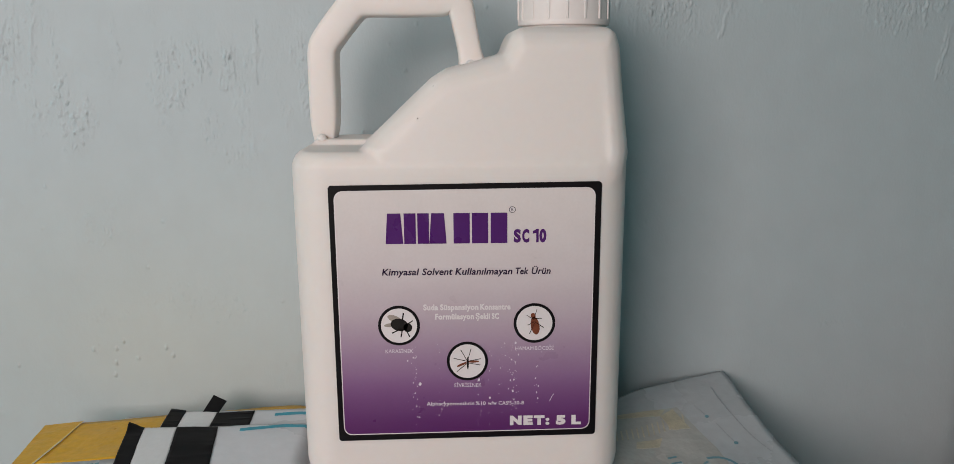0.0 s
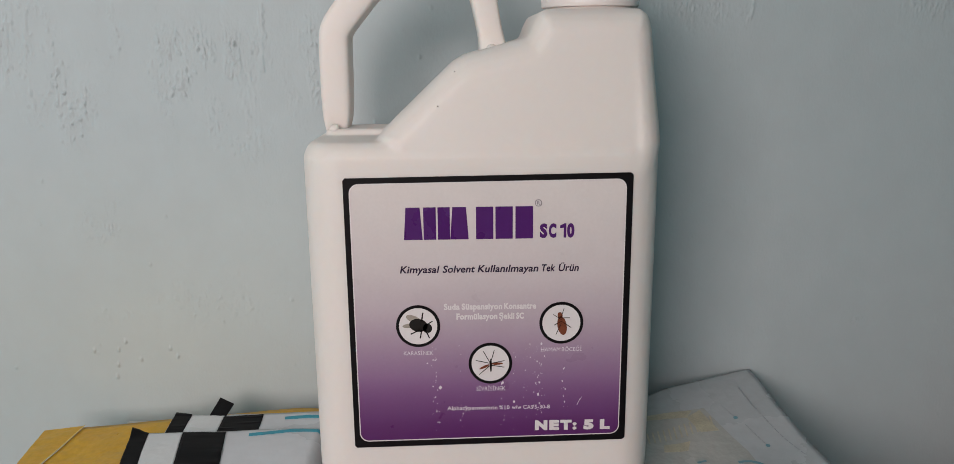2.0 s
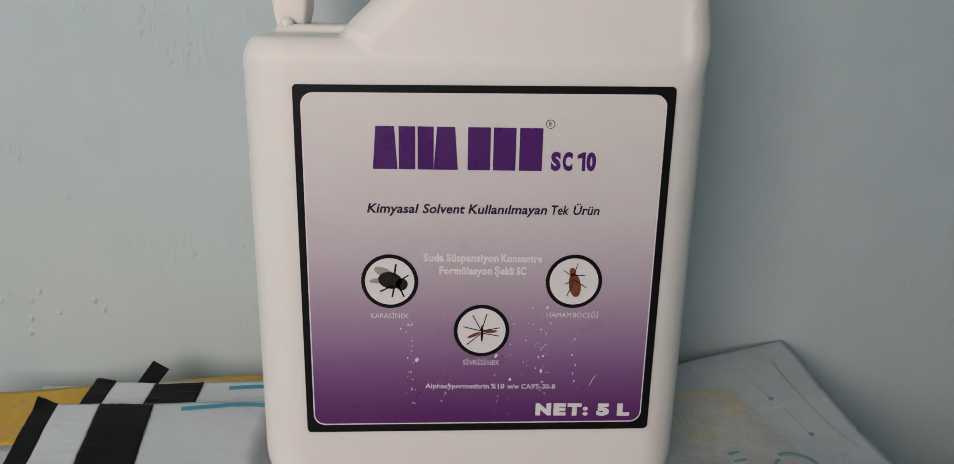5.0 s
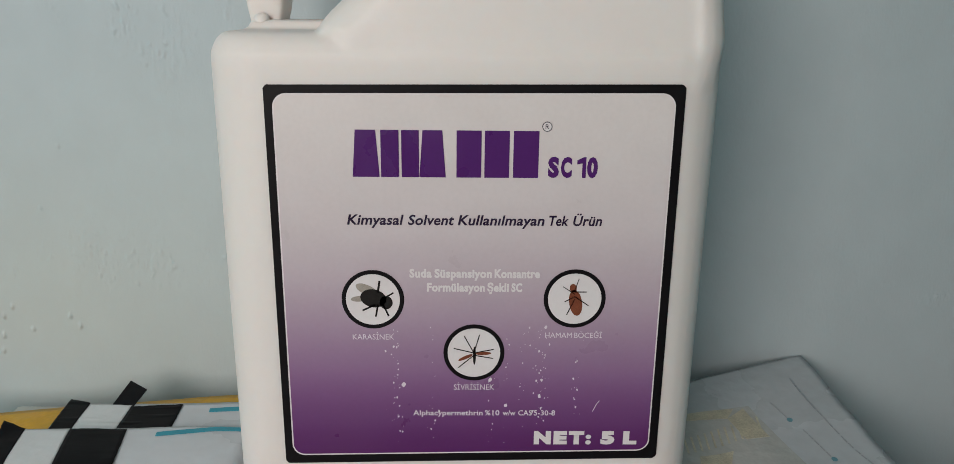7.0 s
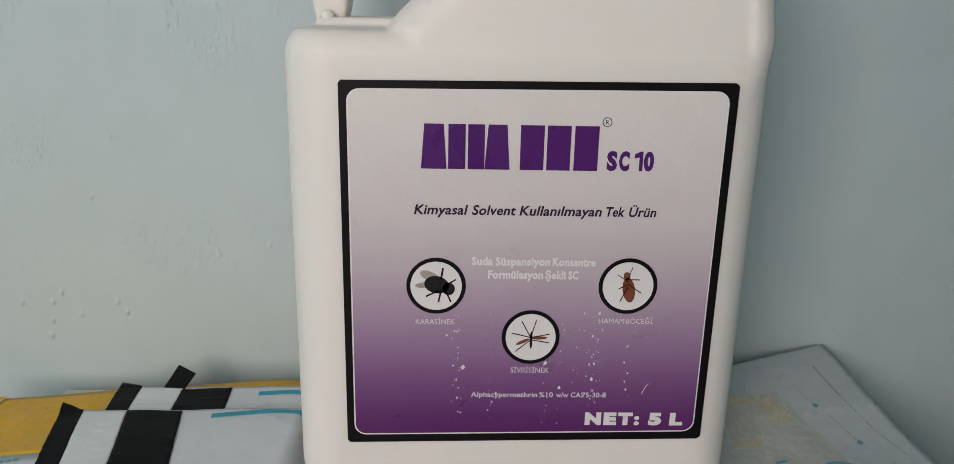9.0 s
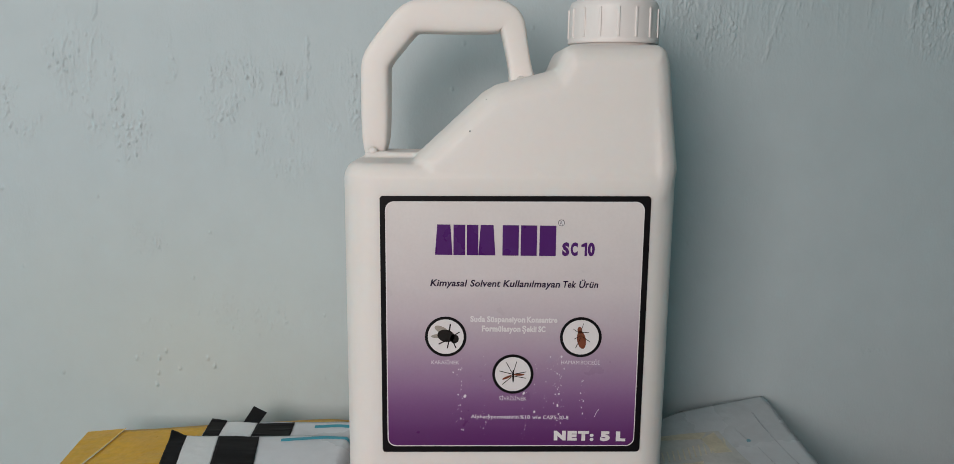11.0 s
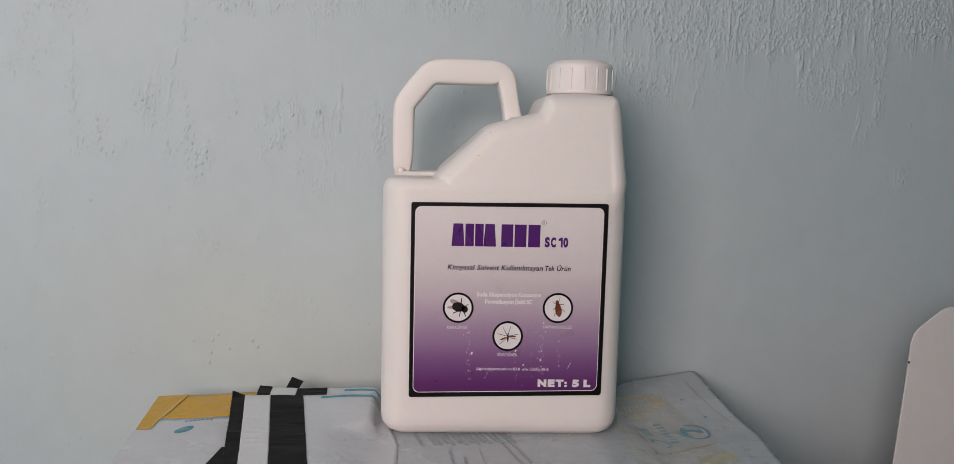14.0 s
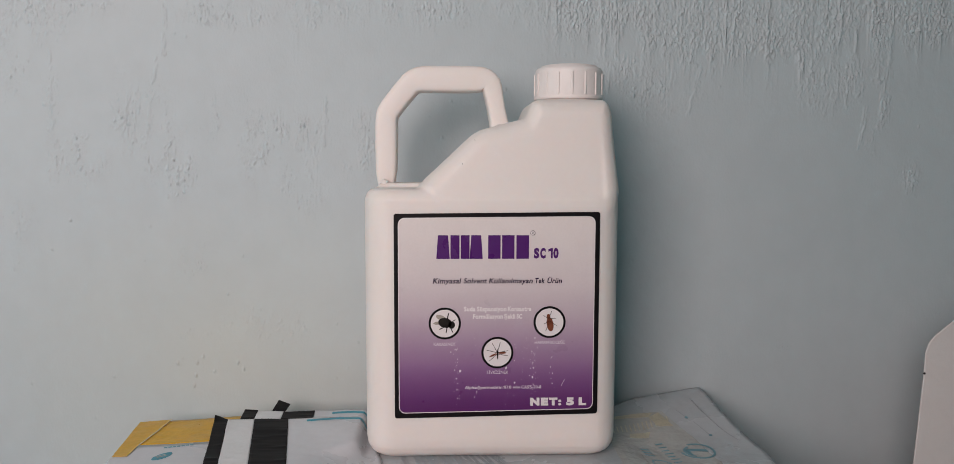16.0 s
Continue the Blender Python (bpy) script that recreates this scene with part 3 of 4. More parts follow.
# small mould pips where the grip meets the shoulder
pips = []
for x, z, r in ((-0.0885, 0.2045, 0.0034), (0.0045, 0.2490, 0.0036)):
    pb = bmesh.new()
    bmesh.ops.create_uvsphere(pb, u_segments=16, v_segments=10, radius=r, matrix=Matrix.Translation((x, CAN_Y - 0.0122, z)))
    pips.append(part("mould_pip", pb, M_can, None, smooth=True))


def lathe(bm, profile, x, y, n=60):
    rings = [[(x + r * math.cos(2 * math.pi * i / n), y + r * math.sin(2 * math.pi * i / n), z) for i in range(n)] for r, z in profile]
    loft(bm, rings)


CAP_X = 0.0624
cb = bmesh.new()
lathe(cb, [(0.0240, 0.2727), (0.0279, 0.2727), (0.0283, 0.2732), (0.0283, 0.2758), (0.0279, 0.2764), (0.0277, 0.2938), (0.0273, 0.2962), (0.0262, 0.2980),
           (0.0238, 0.2987), (0.0230, 0.2999), (0.0205, 0.3006), (0.0120, 0.3010), (0.002, 0.3011)], CAP_X, CAN_Y)
bmesh.ops.recalc_face_normals(cb, faces=cb.faces[:])
cap = part("cap", cb, M_cap, None, "ribbed white screw cap", smooth=True)
es = cap.modifiers.new("edges", "EDGE_SPLIT")
es.split_angle = radians(50)
rib_bm = box_mesh(0.0273, 0.0286, -0.00075, 0.00075, 0.2760, 0.2935, 0.0003, 1)
rib_me = bpy.data.meshes.new("rib")
rib_bm.to_mesh(rib_me)
rib_bm.free()
rib_me.materials.append(M_cap)
for k in range(16):
    rib = new("rib", rib_me)
    rib.parent = cap
    rib.matrix_local = pose(CAP_X, CAN_Y, 0, 0, 0, 22.5 * k - 92.6)
adopt(can, body, handle, cap, *pips)

# ---- the label ----
def skewed(points):
    """The label is slightly out of square: one lower corner sits high, the upper corner across from it low."""
    return [(x, z + 0.0026 * (x + 0.078) / 0.157 * max(0.0, 1 - (z - 0.0246) / 0.12)
             - 0.0014 * max(0.0, 1 - (x + 0.078) / 0.157) * max(0.0, (z - 0.0646) / 0.12)) for x, z in points]


LY = FRONT - 0.0006
label = part("label", plate(skewed(round_rect(-0.0782, 0.0788, 0.0246, 0.1844, 0.0020, 6, 0.00012, 3)), LY, 0.0018), M_black, None, "violet and white printed label with a black border")
adopt(can, label)



def on_label(name, bm, mat, text=""):
    return part(name, bm, mat, label, text)


on_label("white_line", plate(skewed(round_rect(-0.0750, 0.0753, 0.0284, 0.1812, 0.0052, 8)), LY - 0.0002, 0.0003), M_white, "thin white inner outline")
on_label("panel", plate(skewed(round_rect(-0.0744, 0.0747, 0.0291, 0.1806, 0.0047, 8)), LY - 0.0004, 0.0003), M_grad, "white to violet gradient panel")
P1, P2, P3 = LY - 0.0006, LY - 0.0007, LY - 0.0008
# brand mark as plain blocks
for x0, x1, taper in ((-0.0460, -0.0358, 0.0013), (-0.0352, -0.0284, 0.0), (-0.0274, -0.0208, 0.0), (-0.0207, -0.0107, 0.0013),
                      (-0.0066, 0.0028, 0.0), (0.0040, 0.0134, 0.0), (0.0149, 0.0245, 0.0)):
    on_label("brand_block", plate([(x0, 0.1487), (x1, 0.1487), (x1 - taper, 0.1667), (x0 + taper, 0.1667)], P1, 0.0001), M_purple)


def letters(words, x0, x1, z0, z1, mat, slant=0.0, bold=0.0, text=""):
    return on_label("lettering", text_mesh(words, x0, x1, z0, z1, P1, slant, bold), mat, text)


for row in (
        (0.1489, 0.1569, M_purple, 0, 0.058, ("S", 0.0282, 0.0324), ("C", 0.0331, 0.0373), ("0", 0.0431, 0.0472)),
        (0.1298, 0.1339, M_darktext, 0.2, 0.022, ("Kimyasal", -0.0488, -0.0269), ("Solvent", -0.0253, -0.0074), ("Kullan\u0131lmayan", -0.0060, 0.0276),
         ("Tek", 0.0294, 0.0370), ("\u00dcr\u00fcn", 0.0388, 0.0500)),
        (0.1082, 0.1119, M_white, 0, 0.045, ("Suda", -0.0250, -0.0162), ("S\u00fcspansiyon", -0.0151, 0.0076), ("Konsantre", 0.0086, 0.0266)),
        (0.1024, 0.1061, M_white, 0, 0.045, ("Form\u00fclasyon", -0.0181, 0.0049), ("\u015eekli", 0.0058, 0.0144), ("SC", 0.0154, 0.0197)),
        (0.0817, 0.0840, M_pale, 0, 0.0, ("KARAS\u0130NEK", -0.0481, -0.0315)),
        (0.0827, 0.0850, M_pale, 0, 0.0, ("HAMAM", 0.0295, 0.0404), ("B\u00d6CE\u011e\u0130", 0.0413, 0.0526)),
        (0.0594, 0.0618, M_pale, 0, 0.0, ("S\u0130VR\u0130S\u0130NEK", -0.0073, 0.0093)),
        (0.0476, 0.0500, M_pale, 0, 0.016, ("Alphacypermethrin", -0.0242, 0.0047), ("%10", 0.0056, 0.0117), ("w/w", 0.0130, 0.0184), ("CAS", 0.0195, 0.0252), ("75-30-8", 0.0244, 0.0349)),
        (0.0340, 0.0403, M_white, 0, 0.075, ("N", 0.0264, 0.0336), ("E", 0.0347, 0.0404), ("T", 0.0411, 0.0476), (":", 0.0482, 0.0506), ("5", 0.0546, 0.0605), ("L", 0.0641, 0.0699))):
    z0, z1, ink, slope, weight, *words = row
    for word, x0, x1 in words:
        letters(word, x0, x1, z0, z1, ink, slope, weight)
on_label("lettering", plate([(0.0413, 0.1489), (0.0427, 0.1489), (0.0427, 0.1569), (0.0417, 0.1569), (0.0393, 0.1557), (0.0393, 0.1541), (0.0413, 0.1545)], P1, 0.0001), M_purple)
# registered sign
on_label("registered_ring", plate(ellipse(0.0274, 0.1684, 0.0019, 0.0019), P1, 0.0001), M_darktext)
on_label("registered_field", plate(ellipse(0.0274, 0.1684, 0.0016, 0.0016), P2, 0.0001), M_white)
on_label("lettering", text_mesh("R", 0.02675, 0.0281, 0.1675, 0.1693, P3), M_darktext)

# three round picture fields, each with plain printed shapes
for cx, cz in ((-0.0396, 0.0989), (0.0408, 0.0996), (0.0008, 0.0760)):
    on_label("picture_ring", plate(ellipse(cx, cz, 0.0124, 0.0124, 0, 48), P1, 0.0001), M_black, "black ring")
    on_label("picture_field", plate(ellipse(cx, cz, 0.0107, 0.0107, 0, 48), P2, 0.0001), M_white, "white round field")


def marks(shapes, mat):
    for pts in shapes:
        on_label("printed_shape", plate(pts, P3, 0.0001), mat)


cx, cz = -0.0396, 0.0989
marks([ellipse(cx - 0.0024, cz + 0.0042, 0.0046, 0.0020, -25), ellipse(cx - 0.0050, cz + 0.0004, 0.0038, 0.0012, 5)], M_smoke)
P3 -= 0.00005
marks([ellipse(cx + 0.0002, cz + 0.0006, 0.0052, 0.0038, -12), ellipse(cx + 0.0052, cz - 0.0012, 0.0026, 0.0028, 0),
       bar(cx + 0.001, cz - 0.002, cx - 0.0042, cz - 0.0046, 0.0007), bar(cx + 0.002, cz - 0.002, cx + 0.001, cz - 0.0072, 0.0007),
       bar(cx + 0.004, cz - 0.002, cx + 0.0062, cz - 0.0070, 0.0007), bar(cx + 0.002, cz + 0.003, cx + 0.0028, cz + 0.0080, 0.0008),
       bar(cx + 0.005, cz + 0.001, cx + 0.0082, cz + 0.0030, 0.0006)], M_dark)
cx, cz = 0.0408, 0.0996
marks([ellipse(cx + 0.0004, cz - 0.0016, 0.0056, 0.0026, 100), ellipse(cx - 0.0008, cz + 0.0046, 0.0014, 0.0018, 10)], M_brown)
marks([bar(cx, cz + 0.002, cx - 0.0048, cz + 0.0052, 0.0003), bar(cx, cz + 0.001, cx - 0.0040, cz - 0.0012, 0.0004), bar(cx, cz, cx - 0.0030, cz - 0.0068, 0.0004),
       bar(cx, cz + 0.003, cx + 0.0046, cz + 0.0030, 0.0004), bar(cx, cz + 0.001, cx + 0.0056, cz - 0.0028, 0.0004), bar(cx, cz + 0.004, cx + 0.0014, cz + 0.0086, 0.0003)], M_dark)
cx, cz = 0.0008, 0.0760
marks([bar(cx, cz, cx - 0.0082, cz + 0.0020, 0.0004), bar(cx, cz, cx - 0.0040, cz + 0.0074, 0.0004), bar(cx, cz, cx + 0.0022, cz + 0.0080, 0.0004),
       bar(cx, cz, cx + 0.0080, cz + 0.0016, 0.0004), bar(cx, cz - 0.001, cx - 0.0064, cz - 0.0066, 0.0004), bar(cx, cz - 0.001, cx + 0.0078, cz - 0.0024, 0.0004),
       ellipse(cx + 0.0002, cz - 0.0012, 0.0006, 0.0040, 0)], M_dark)
marks([ellipse(cx + 0.0038, cz - 0.0002, 0.0032, 0.0007, 2), ellipse(cx - 0.0034, cz - 0.0020, 0.0032, 0.0007, 25)], M_brown)

# rubbed spots where the violet print has flaked off
rnd = random.Random(11)
flecks = bmesh.new()
for _ in range(190):
    col = rnd.choice((-0.033, -0.031, -0.029, -0.016, 0.008, 0.014, 0.021, 0.027, 0.028, 0.029, 0.030, 0.043))
    fx, fz = col + rnd.gauss(0, 0.0013), 0.034 + 0.054 * rnd.random()
    if min(math.hypot(fx - a, fz - b) for a, b in ((-0.0396, 0.0989), (0.0408, 0.0996), (0.0008, 0.0760))) < 0.0135 or (fx > 0.022 and fz < 0.043):
        continue
    s = 0.00007 + rnd.expovariate(1) * 0.00016
    turn = rnd.uniform(0, 180)
    ps = [(fx + s * rnd.uniform(0.5, 1.3) * math.cos(radians(turn + 60 * k)), fz + s * rnd.uniform(0.6, 1.8) * math.sin(radians(turn + 60 * k))) for k in range(6)]
    flecks.faces.new([flecks.verts.new((x, P2 + 0.00005, z)) for x, z in ps])
for pts in (bar(0.0505, 0.0495, 0.0520, 0.0530, 0.0003), bar(0.0520, 0.0530, 0.0532, 0.0545, 0.0003)):
    flecks.faces.new([flecks.verts.new((x, P2 + 0.00005, z)) for x, z in pts])
bmesh.ops.recalc_face_normals(flecks, faces=flecks.faces[:])
tagged(on_label("rubbed_print", flecks, M_pale, "scattered pale rubbed flecks"), kind="stuff")
# two dark specks moulded into the shoulder
for x, z, r in ((-0.0262, 0.2205, 0.00038), (-0.017, 0.2385, 0.00025)):
    sp = bmesh.new()
    bmesh.ops.create_uvsphere(sp, u_segments=8, v_segments=6, radius=r, matrix=Matrix.Translation((x, FRONT + 0.0025, z)))
    adopt(can, part("speck", sp, M_dark))

# ---- prints on the grey bag ----
bag_mark(grey_bag, "pocket", [((0.098, 0.36), (0.190, 0.39), (0.176, 0.505), (0.098, 0.480)), ((0.098, 0.480), (0.176, 0.505), (0.160, 0.553), (0.098, 0.538))],
         H_GREY, M_pocket, 14, 16, "clear document pocket with a yellowed form", 0.0002)
for q in (((0.1445, 0.5415), (0.1500, 0.5252), (0.1635, 0.5280), (0.1560, 0.5505)), ((0.106, 0.5385), (0.1445, 0.5415), (0.1500, 0.5495), (0.106, 0.5440)),
          ((0.118, 0.500), (0.136, 0.506), (0.140, 0.516), (0.120, 0.509)), ((0.136, 0.4275), (0.1721, 0.4450), (0.1725, 0.4480), (0.136, 0.4310)),
          ((0.155, 0.405), (0.188, 0.420), (0.189, 0.437), (0.156, 0.424))):
    bag_mark(grey_bag, "form_block", [q], H_GREY, M_form, 6, 4, lift=0.0004)
for k in range(14):
    x, y = 0.106 + 0.0042 * k, 0.5065 + 0.0019 * k
    bag_bar(grey_bag, x, y, x + 0.001, y + 0.013, 0.0011, H_GREY, M_form, 0.0004)
bag_mark(grey_bag, "print_panel", [((0.1225, 0.4240), (0.1830, 0.4560), (0.1640, 0.5040), (0.1182, 0.4744))], H_GREY, M_pocket, 8, 8, "pale panel with a teal emblem", 0.0006)


def arc(cx, cy, r, a0, a1, w, n=16):
    out = []
    for i in range(n):
        p, q = radians(a0 + (a1 - a0) * i / n), radians(a0 + (a1 - a0) * (i + 1) / n)
        out.append(((cx + (r - w) * math.cos(p), cy + (r - w) * math.sin(p)), (cx + r * math.cos(p), cy + r * math.sin(p)),
                    (cx + r * math.cos(q), cy + r * math.sin(q)), (cx + (r - w) * math.cos(q), cy + (r - w) * math.sin(q))))
    return out


EX, EY = 0.1700, 0.4790
bag_mark(grey_bag, "emblem_ring", arc(EX, EY, 0.0150, -170, 110, 0.0020), H_GREY, M_paleblue, 1, 1, lift=0.0008)
bag_mark(grey_bag, "emblem_ring", arc(EX, EY, 0.0115, 120, 250, 0.0016), H_GREY, M_paleblue, 1, 1, lift=0.0008)
bag_mark(grey_bag, "emblem_stroke", [((EX - 0.011, EY + 0.0015), (EX + 0.009, EY - 0.0010), (EX + 0.0075, EY + 0.0035), (EX - 0.010, EY + 0.0055)),
                                     ((EX - 0.010, EY + 0.0055), (EX - 0.0065, EY + 0.0050), (EX - 0.0055, EY - 0.0075), (EX - 0.0085, EY - 0.0060))],
         H_GREY, M_paleblue, 3, 2, lift=0.0008)
# words on the panel, too worn to read
for k in range(7):
    a = k / 7
    x, y = 0.1412 + 0.0068 * a, 0.4925 - 0.0440 * a
    bag_bar(grey_bag, x - 0.003, y, x + 0.0035 + 0.001 * (k % 2), y + 0.002, 0.0015, H_GREY, M_paleblue, 0.0008)
for k in range(3):
    bag_bar(grey_bag, 0.1215 + 0.0006 * k, 0.4765 - 0.0060 * k, 0.1295 + 0.0006 * k, 0.4795 - 0.0060 * k, 0.0019, H_GREY, M_paleblue, 0.0008)
bag_mark(grey_bag, "emblem_ring", arc(0.1330, 0.4500, 0.0085, -60, 200, 0.0014), H_GREY, M_paleblue, 1, 1, lift=0.0008)
# small print along the bag's edge
bend = lambda v: (0.1940 + 0.0020 * v + 0.0155 * v * v, 0.5790 - 0.0770 * v)
rnd = random.Random(4)
v = 0.0
while v < 1.0:
    n = rnd.uniform(0.02, 0.065)
    (x0, y0), (x1, y1) = bend(v), bend(v + n)
    bag_bar(grey_bag, x0, y0, x1, y1, 0.0011 if v < 0.4 else 0.0007, H_GREY, M_greyink if v < 0.4 else M_edgeink, 0.0004)
    v += n + rnd.uniform(0.008, 0.02)
for x0, y0, x1, y1 in ((0.1740, 0.5560, 0.1788, 0.5425), (0.1838, 0.5330, 0.1908, 0.5115)):
    for k in range(5):
        a, b = k / 5, (k + 0.75) / 5
        bag_bar(grey_bag, x0 + (x1 - x0) * a, y0 + (y1 - y0) * a, x0 + (x1 - x0) * b, y0 + (y1 - y0) * b, 0.0005, H_GREY, M_edgeink, 0.0004)
for x, y in ((0.1793, 0.5410), (0.1914, 0.5103)):
    bag_mark(grey_bag, "dot", arc(x, y, 0.0016, 0, 360, 0.0015, 10), H_GREY, M_paleblue, 1, 1, lift=0.0005)
# rows of small print in front of the can
for k in range(15):
    x = -0.0735 + 0.0050 * k + (0.004 if k else 0)
    tail = 0.4270 + 0.0035 * (k % 2) + 0.0006 * k
    bag_bar(grey_bag, x, 0.4570, x + 0.0085, tail, 0.0024 if k % 3 else 0.0032, H_GREY, M_greyink, 0.0004)
for x0, y0, x1, y1 in ((-0.0100, 0.4600, 0.0130, 0.3850), (-0.0030, 0.4600, 0.0210, 0.3850), (-0.0450, 0.4200, -0.0385, 0.3600), (-0.0335, 0.4050, -0.0300, 0.3600)):
    for k in range(8):
        a, b = k / 8, (k + 0.8) / 8
        bag_bar(grey_bag, x0 + (x1 - x0) * a, y0 + (y1 - y0) * a, x0 + (x1 - x0) * b, y0 + (y1 - y0) * b, 0.0017, H_GREY, M_greyink, 0.0008)
bag_bar(grey_bag, -0.0210, 0.4180, -0.0165, 0.3800, 0.0007, H_GREY, M_greyink, 0.0004)

# ---- yellow and white mailer bag ----
r2 = ripple(5, 0.0010)
H_YEL = lambda x, y: -0.007 + min(r2(x, y), 0.0010) - 0.003 * ease((x + 0.14) / 0.03)
yellow_bag = thing("mailer_bag", (-0.2, 0.4, TOP - 0.012), "white mailer bag with a shiny yellow band along its edge", "mailer bag", "mailer bags")
adopt(yellow_bag, part("film", film([((-0.245, 0.10), (-0.112, 0.10), (-0.112, 0.4960), (-0.2880, 0.4800)),
                                     ((-0.262, 0.10), (-0.245, 0.10), (-0.2880, 0.4800), (-0.2985, 0.4540))], 30, 50, H_YEL, 0.0034), M_bagwhite, smooth=True),
      part("yellow_band", film([((-0.2870, 0.4802), (-0.112, 0.4962), (-0.112, 0.5690), (-0.2830, 0.5400))], 40, 16, H_YEL, 0.0034), M_yellow, None, "glossy yellow band", smooth=True))
bag_mark(yellow_bag, "yellow_fold", [((-0.2980, 0.4535), (-0.2871, 0.4545), (-0.2874, 0.4804), (-0.3000, 0.4700)),
                                     ((-0.3000, 0.4700), (-0.2874, 0.4804), (-0.2826, 0.5415), (-0.3075, 0.5350))], H_YEL, M_yellow, 6, 12, "folded yellow corner", 0.0006)
bag_bar(yellow_bag, -0.2872, 0.4550, -0.2874, 0.4804, 0.0009, H_YEL, M_foldline, 0.0009, "fold_edge")
bag_bar(yellow_bag, -0.2874, 0.4804, -0.2826, 0.5415, 0.0009, H_YEL, M_foldline, 0.0009, "fold_edge")
leaf = lambda v: (-0.2600 + 0.0060 * v, 0.4545 + 0.0066 * v)
half = lambda v: math.sqrt(max(0.0, 1 - v * v))
quads = []
for k in range(16):
    a, b = -1 + k / 8, -1 + (k + 1) / 8
    (xa, ya), (xb, yb), wa, wb = leaf(a), leaf(b), half(a), half(b)
    quads.append(((xa + 0.0017 * wa, ya - 0.0058 * wa), (xb + 0.0017 * wb, yb - 0.0058 * wb), (xb - 0.0017 * wb, yb + 0.0058 * wb), (xa - 0.0017 * wa, ya + 0.0058 * wa)))
bag_mark(yellow_bag, "badge", quads, H_YEL, M_teal, 1, 2, "oval teal badge", 0.0003)
for k in range(2):
    bag_bar(yellow_bag, -0.2645 + 0.002 * k, 0.4530 - 0.002 * k, -0.2585 + 0.002 * k, 0.4585 - 0.002 * k, 0.0010, H_YEL, M_pocket, 0.0006)
for k in range(7):
    bag_bar(yellow_bag, -0.265 + 0.0032 * k, 0.4732 + 0.0008 * k, -0.2626 + 0.0032 * k, 0.4738 + 0.0008 * k, 0.0020, H_YEL, M_paleblue)

# ---- white mailer bag with striped tape ----
r3 = ripple(9, 0.0008)
def bag_edge(x, y):
    """1 where the white bag has sunk to the level of the can's foot; it drops steeply behind the can's front."""
    s = ease((y - 0.43) / 0.03)
    return ease((x + 0.150 - 0.038 * s) / (0.065 - 0.055 * s))


H_WHT = lambda x, y: 0.002 + 0.0025 * ease((y - 0.44) / 0.06) * (1 - bag_edge(x, y)) + (TOP + 0.0007 - 0.002) * bag_edge(x, y) + max(min(r3(x, y), 0.0008), -0.0006)
H_FLAP = lambda x, y: 0.0006 + (TOP + 0.0004 - 0.0006) * bag_edge(x, y) + 0.02 * max(0.0, y - 0.512) + max(min(r3(x + 0.1, y), 0.0006), -0.0004)
white_bag = thing("mailer_bag", (-0.16, 0.4, TOP - 0.004), "plain white mailer bag closed with black and white striped tape", "mailer bag", "mailer bags")


def slant(u, y):
    """x across the tape at depth y; u runs from 0 at the tape's outer edge to 1 at its inner edge."""
    v = (y - 0.398) / (0.513 - 0.398)
    return (-0.2139 + u * 0.0611) * (1 - v) + (-0.2365 + u * 0.0628) * v


def tape(name, quads, h, mat, lift=0.0004, label=""):
    bm = film(quads, 14, 60, above(h, lift + (0.0002 if mat is M_tapeblack else 0.0)), 0.0004)
    for v in bm.verts:                       # creased and torn edges
        x, y = v.co.x, v.co.y
        v.co.x += 0.0003 * noise.noise(Vector((x * 30, y * 60, 3))) + 0.0002 * noise.noise(Vector((x * 60, y * 420, 7)))
        v.co.z += 0.0009 * max(0.0, noise.noise(Vector((x * 45, y * 240, 5))) - 0.15)
        v.co.y += 0.0005 * noise.noise(Vector((x * 160, y * 20, 11))) + 0.0004 * noise.noise(Vector((x * 520, y * 20, 17)))
    p = part(name, bm, mat, None, label, smooth=True)
    adopt(white_bag, p)
    return p


def stripe(u0, u1, y1a, y1b):
    return [((slant(u0, 0.10), 0.10), (slant(u1, 0.10), 0.10), (slant(u1, 0.40), 0.40), (slant(u0, 0.40), 0.40)),
            ((slant(u0, 0.40), 0.40), (slant(u1, 0.40), 0.40), (slant(u1, y1b), y1b), (slant(u0, y1a), y1a))]


adopt(white_bag, part("film", film([((slant(0.1, 0.10), 0.10), (-0.085, 0.10), (-0.085, 0.43), (slant(0.1, 0.43), 0.43)),
                                    ((slant(0.1, 0.43), 0.43), (-0.085, 0.43), (-0.1035, 0.5105), (slant(0.06, 0.5066), 0.5066))], 40, 40, H_WHT, 0.0009), M_bagwhite, smooth=True),
      part("back_flap", film([((-0.2150, 0.500), (-0.1035, 0.505), (-0.1035, 0.5410), (-0.2180, 0.5390))], 30, 12, H_FLAP, 0.0016), M_bagwhite, smooth=True))
H_TIP = lambda x, y: H_WHT(x, y) + 0.0030 * ease((y - 0.497) / 0.0115) * ease(1 - (x - slant(0, y)) / 0.0122)
tape("black_tape", stripe(0.02, 0.195, 0.5090, 0.5068), H_TIP, M_tapeblack)
tape("white_tape", stripe(0.195, 0.550, 0.5068, 0.5064), H_WHT, M_tapewhite)
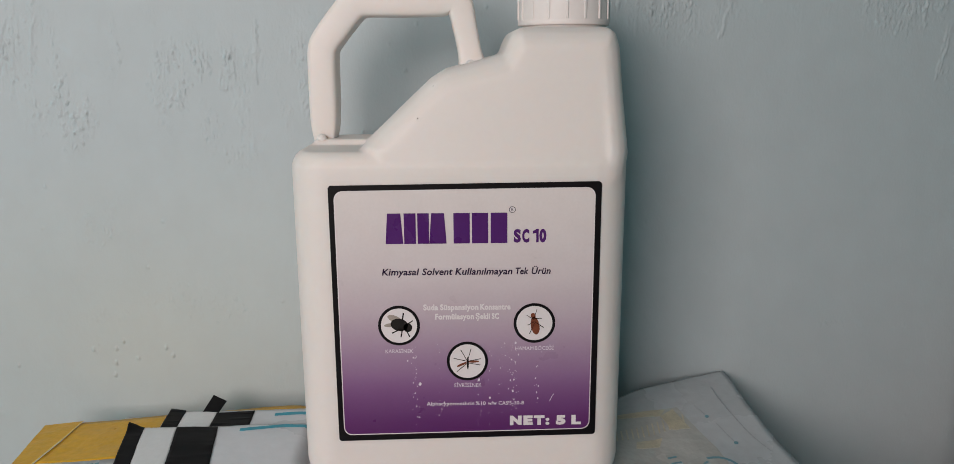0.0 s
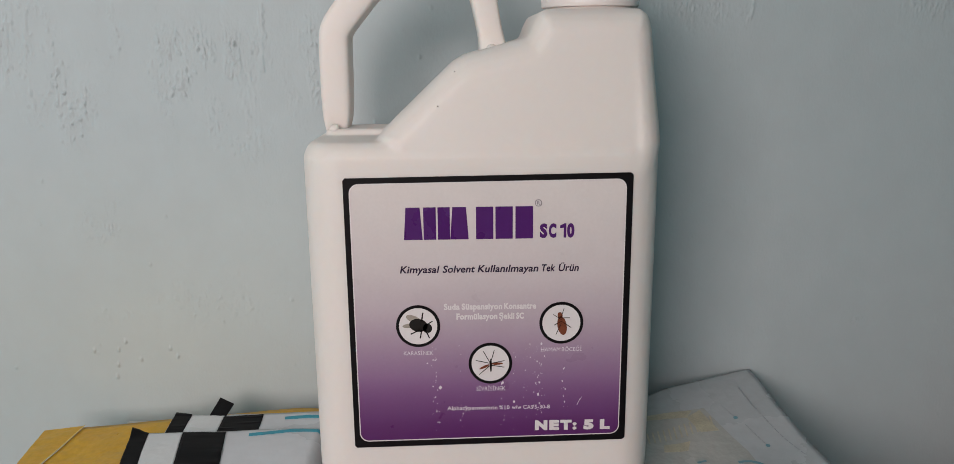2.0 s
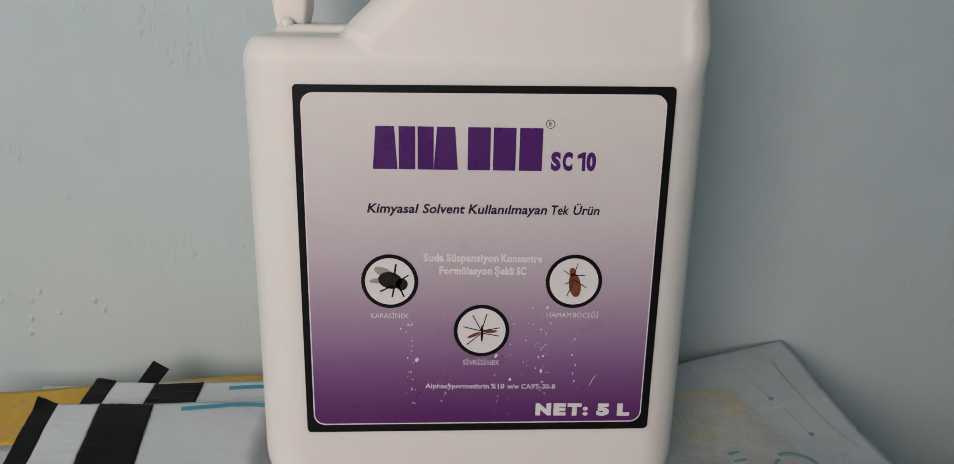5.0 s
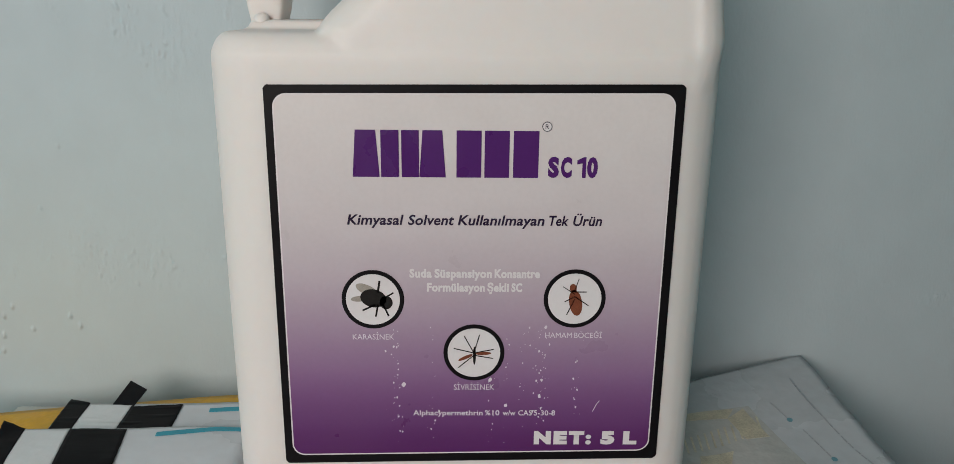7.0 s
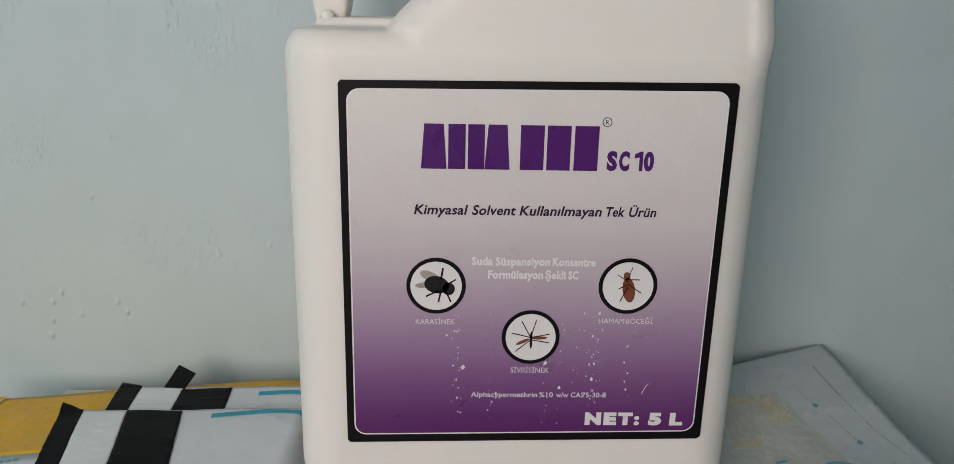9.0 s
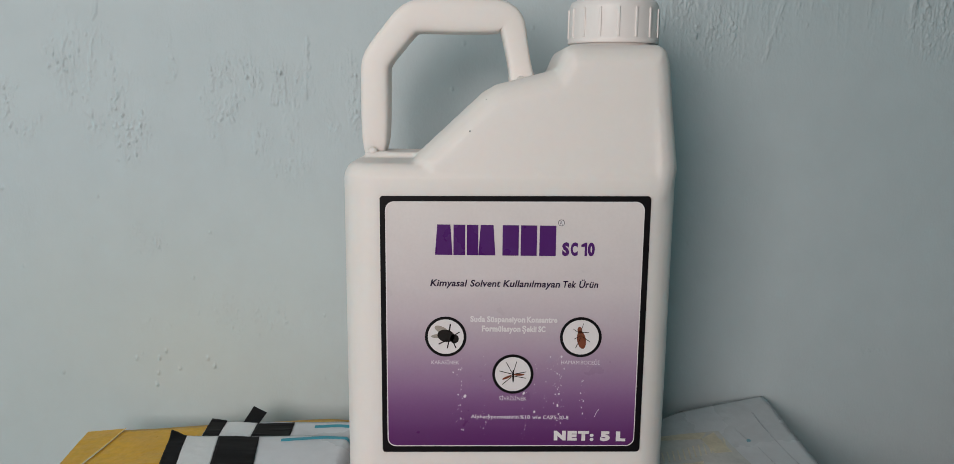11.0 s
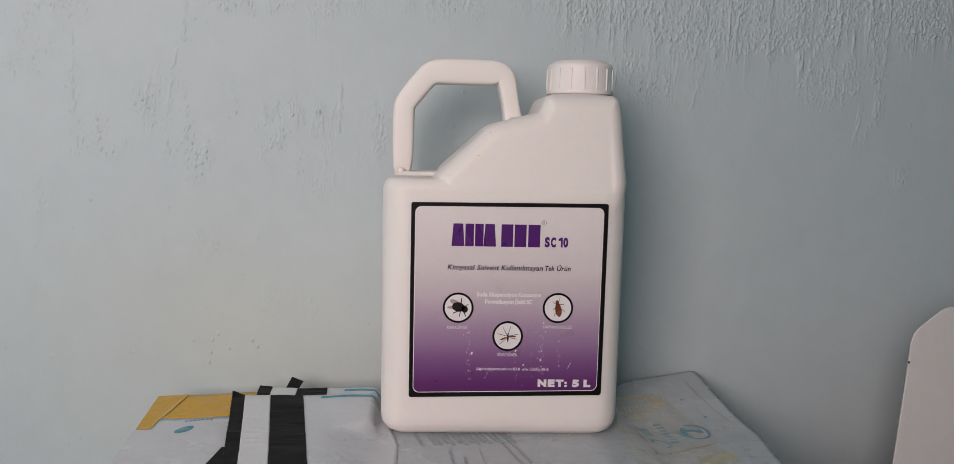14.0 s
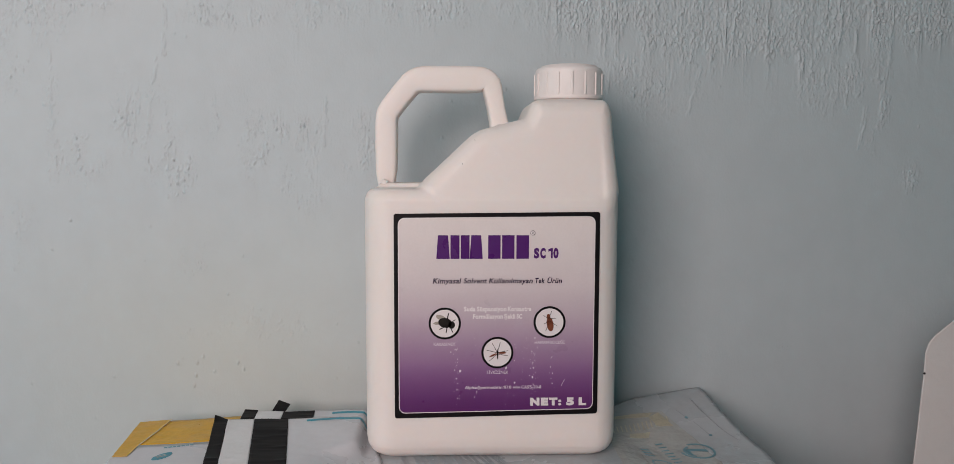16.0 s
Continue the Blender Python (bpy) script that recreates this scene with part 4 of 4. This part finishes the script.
tape("black_tape", stripe(0.550, 1.0, 0.5064, 0.5070), H_WHT, M_tapeblack)
tape("black_tape", [((-0.2150, 0.508), (-0.2034, 0.508), (-0.2056, 0.5385), (-0.2180, 0.5430))], H_FLAP, M_tapeblack)
tape("white_tape", [((-0.2034, 0.508), (-0.1808, 0.508), (-0.1824, 0.5372), (-0.2056, 0.5378))], H_FLAP, M_tapewhite)
tape("black_tape", [((-0.1808, 0.508), (-0.1533, 0.508), (-0.1553, 0.5385), (-0.1824, 0.5360))], H_FLAP, M_tapeblack)
# loose black end that stands up behind the flap
bm = film([((-0.1935, 0.5350), (-0.1818, 0.5350), (-0.1795, 0.5510), (-0.1915, 0.5590))], 5, 5, lambda x, y: 0.0010 + max(0, y - 0.536) * 0.18, 0.0004)
adopt(white_bag, part("tape_end", bm, M_tapeblack, None, "torn black tape end standing up"))
bm = film([((slant(0, 0.33) - 0.020, 0.33), (slant(0, 0.33) + 0.008, 0.33), (slant(0, 0.392) + 0.004, 0.392), (slant(0, 0.395) - 0.0005, 0.395))], 5, 8, above(H_WHT, 0.0008), 0.0004)
adopt(white_bag, part("tape_end", bm, M_tapeblack))


def pen(points, h):
    """A marker stroke through the given points, rounded between them, with a slightly uneven width."""
    line = [Vector(p) for p in points]
    for _ in range(2):
        line = [line[0]] + [p * f + q * (1 - f) for p, q in zip(line, line[1:]) for f in (0.75, 0.25)] + [line[-1]]
    sides = []
    for k, p in enumerate(line):
        d = (line[min(k + 1, len(line) - 1)] - line[max(k - 1, 0)]).normalized()
        n = Vector((-d.y, d.x)) * (0.0018 + 0.0003 * noise.noise(Vector((p.x * 300, p.y * 300, 0))))
        sides.append((p - n, p + n))
    quads = [(a, c, d, b) for (a, b), (c, d) in zip(sides, sides[1:])]
    adopt(white_bag, part("pen_stroke", film(quads, 3, 1, above(h, 0.0005), 0.0003), M_teal, None, "teal marker stroke"))


pen([(-0.1560, 0.5015), (-0.1425, 0.5033), (-0.1330, 0.5052), (-0.1250, 0.5066), (-0.1060, 0.5050)], H_WHT)
pen([(-0.1392, 0.5320), (-0.1260, 0.5332), (-0.1180, 0.5335), (-0.1060, 0.5305)], H_FLAP)


# ---- white carton standing beside the cabinet ----
def carton_mesh():
    bm = bmesh.new()
    front = [(0.296, FLOOR_Z), (0.640, FLOOR_Z), (0.640, -0.16), (0.3463, 0.0513)]
    top = [(0.3463, 0.0513), (0.640, -0.16), (0.640, 0.070), (0.402, 0.0985), (0.3835, 0.1000), (0.3765, 0.0975), (0.3565, 0.0830), (0.3510, 0.0770), (0.3480, 0.0690)]
    yb = 0.585
    f = [bm.verts.new((x, 0.46, z)) for x, z in front]
    lean = lambda x, z: 0.46 + 0.10 * max(0.0, z - (0.0513 - 0.72 * (x - 0.3463)))
    u = [f[3], f[2]] + [bm.verts.new((x, lean(x, z), z)) for x, z in top[2:]]
    bm.faces.new(f)
    bm.faces.new(u)
    rim = [f[0], f[1], f[2]] + u[2:] + [f[3]]
    back = [bm.verts.new((v.co.x + 0.080, yb, v.co.z - 0.030)) for v in rim]
    for i in range(len(rim)):
        j = (i + 1) % len(rim)
        bm.faces.new((rim[i], rim[j], back[j], back[i]))
    bm.faces.new(back[::-1])
    bmesh.ops.recalc_face_normals(bm, faces=bm.faces[:])
    bmesh.ops.bevel(bm, geom=bm.edges[:], offset=0.0015, segments=2, affect="EDGES", profile=0.5)
    return bm


carton = thing("carton", (0.46, 0.52, FLOOR_Z), "tall white card carton with a folded slanting top", "carton")
rivet = bmesh.new()
bmesh.ops.create_uvsphere(rivet, u_segments=12, v_segments=8, radius=0.0009, matrix=Matrix.Translation((0.3468, 0.4592, 0.0530)))
adopt(carton, part("body", carton_mesh(), M_carton), part("rivet", rivet, M_dark, None, "tiny dark rivet"))
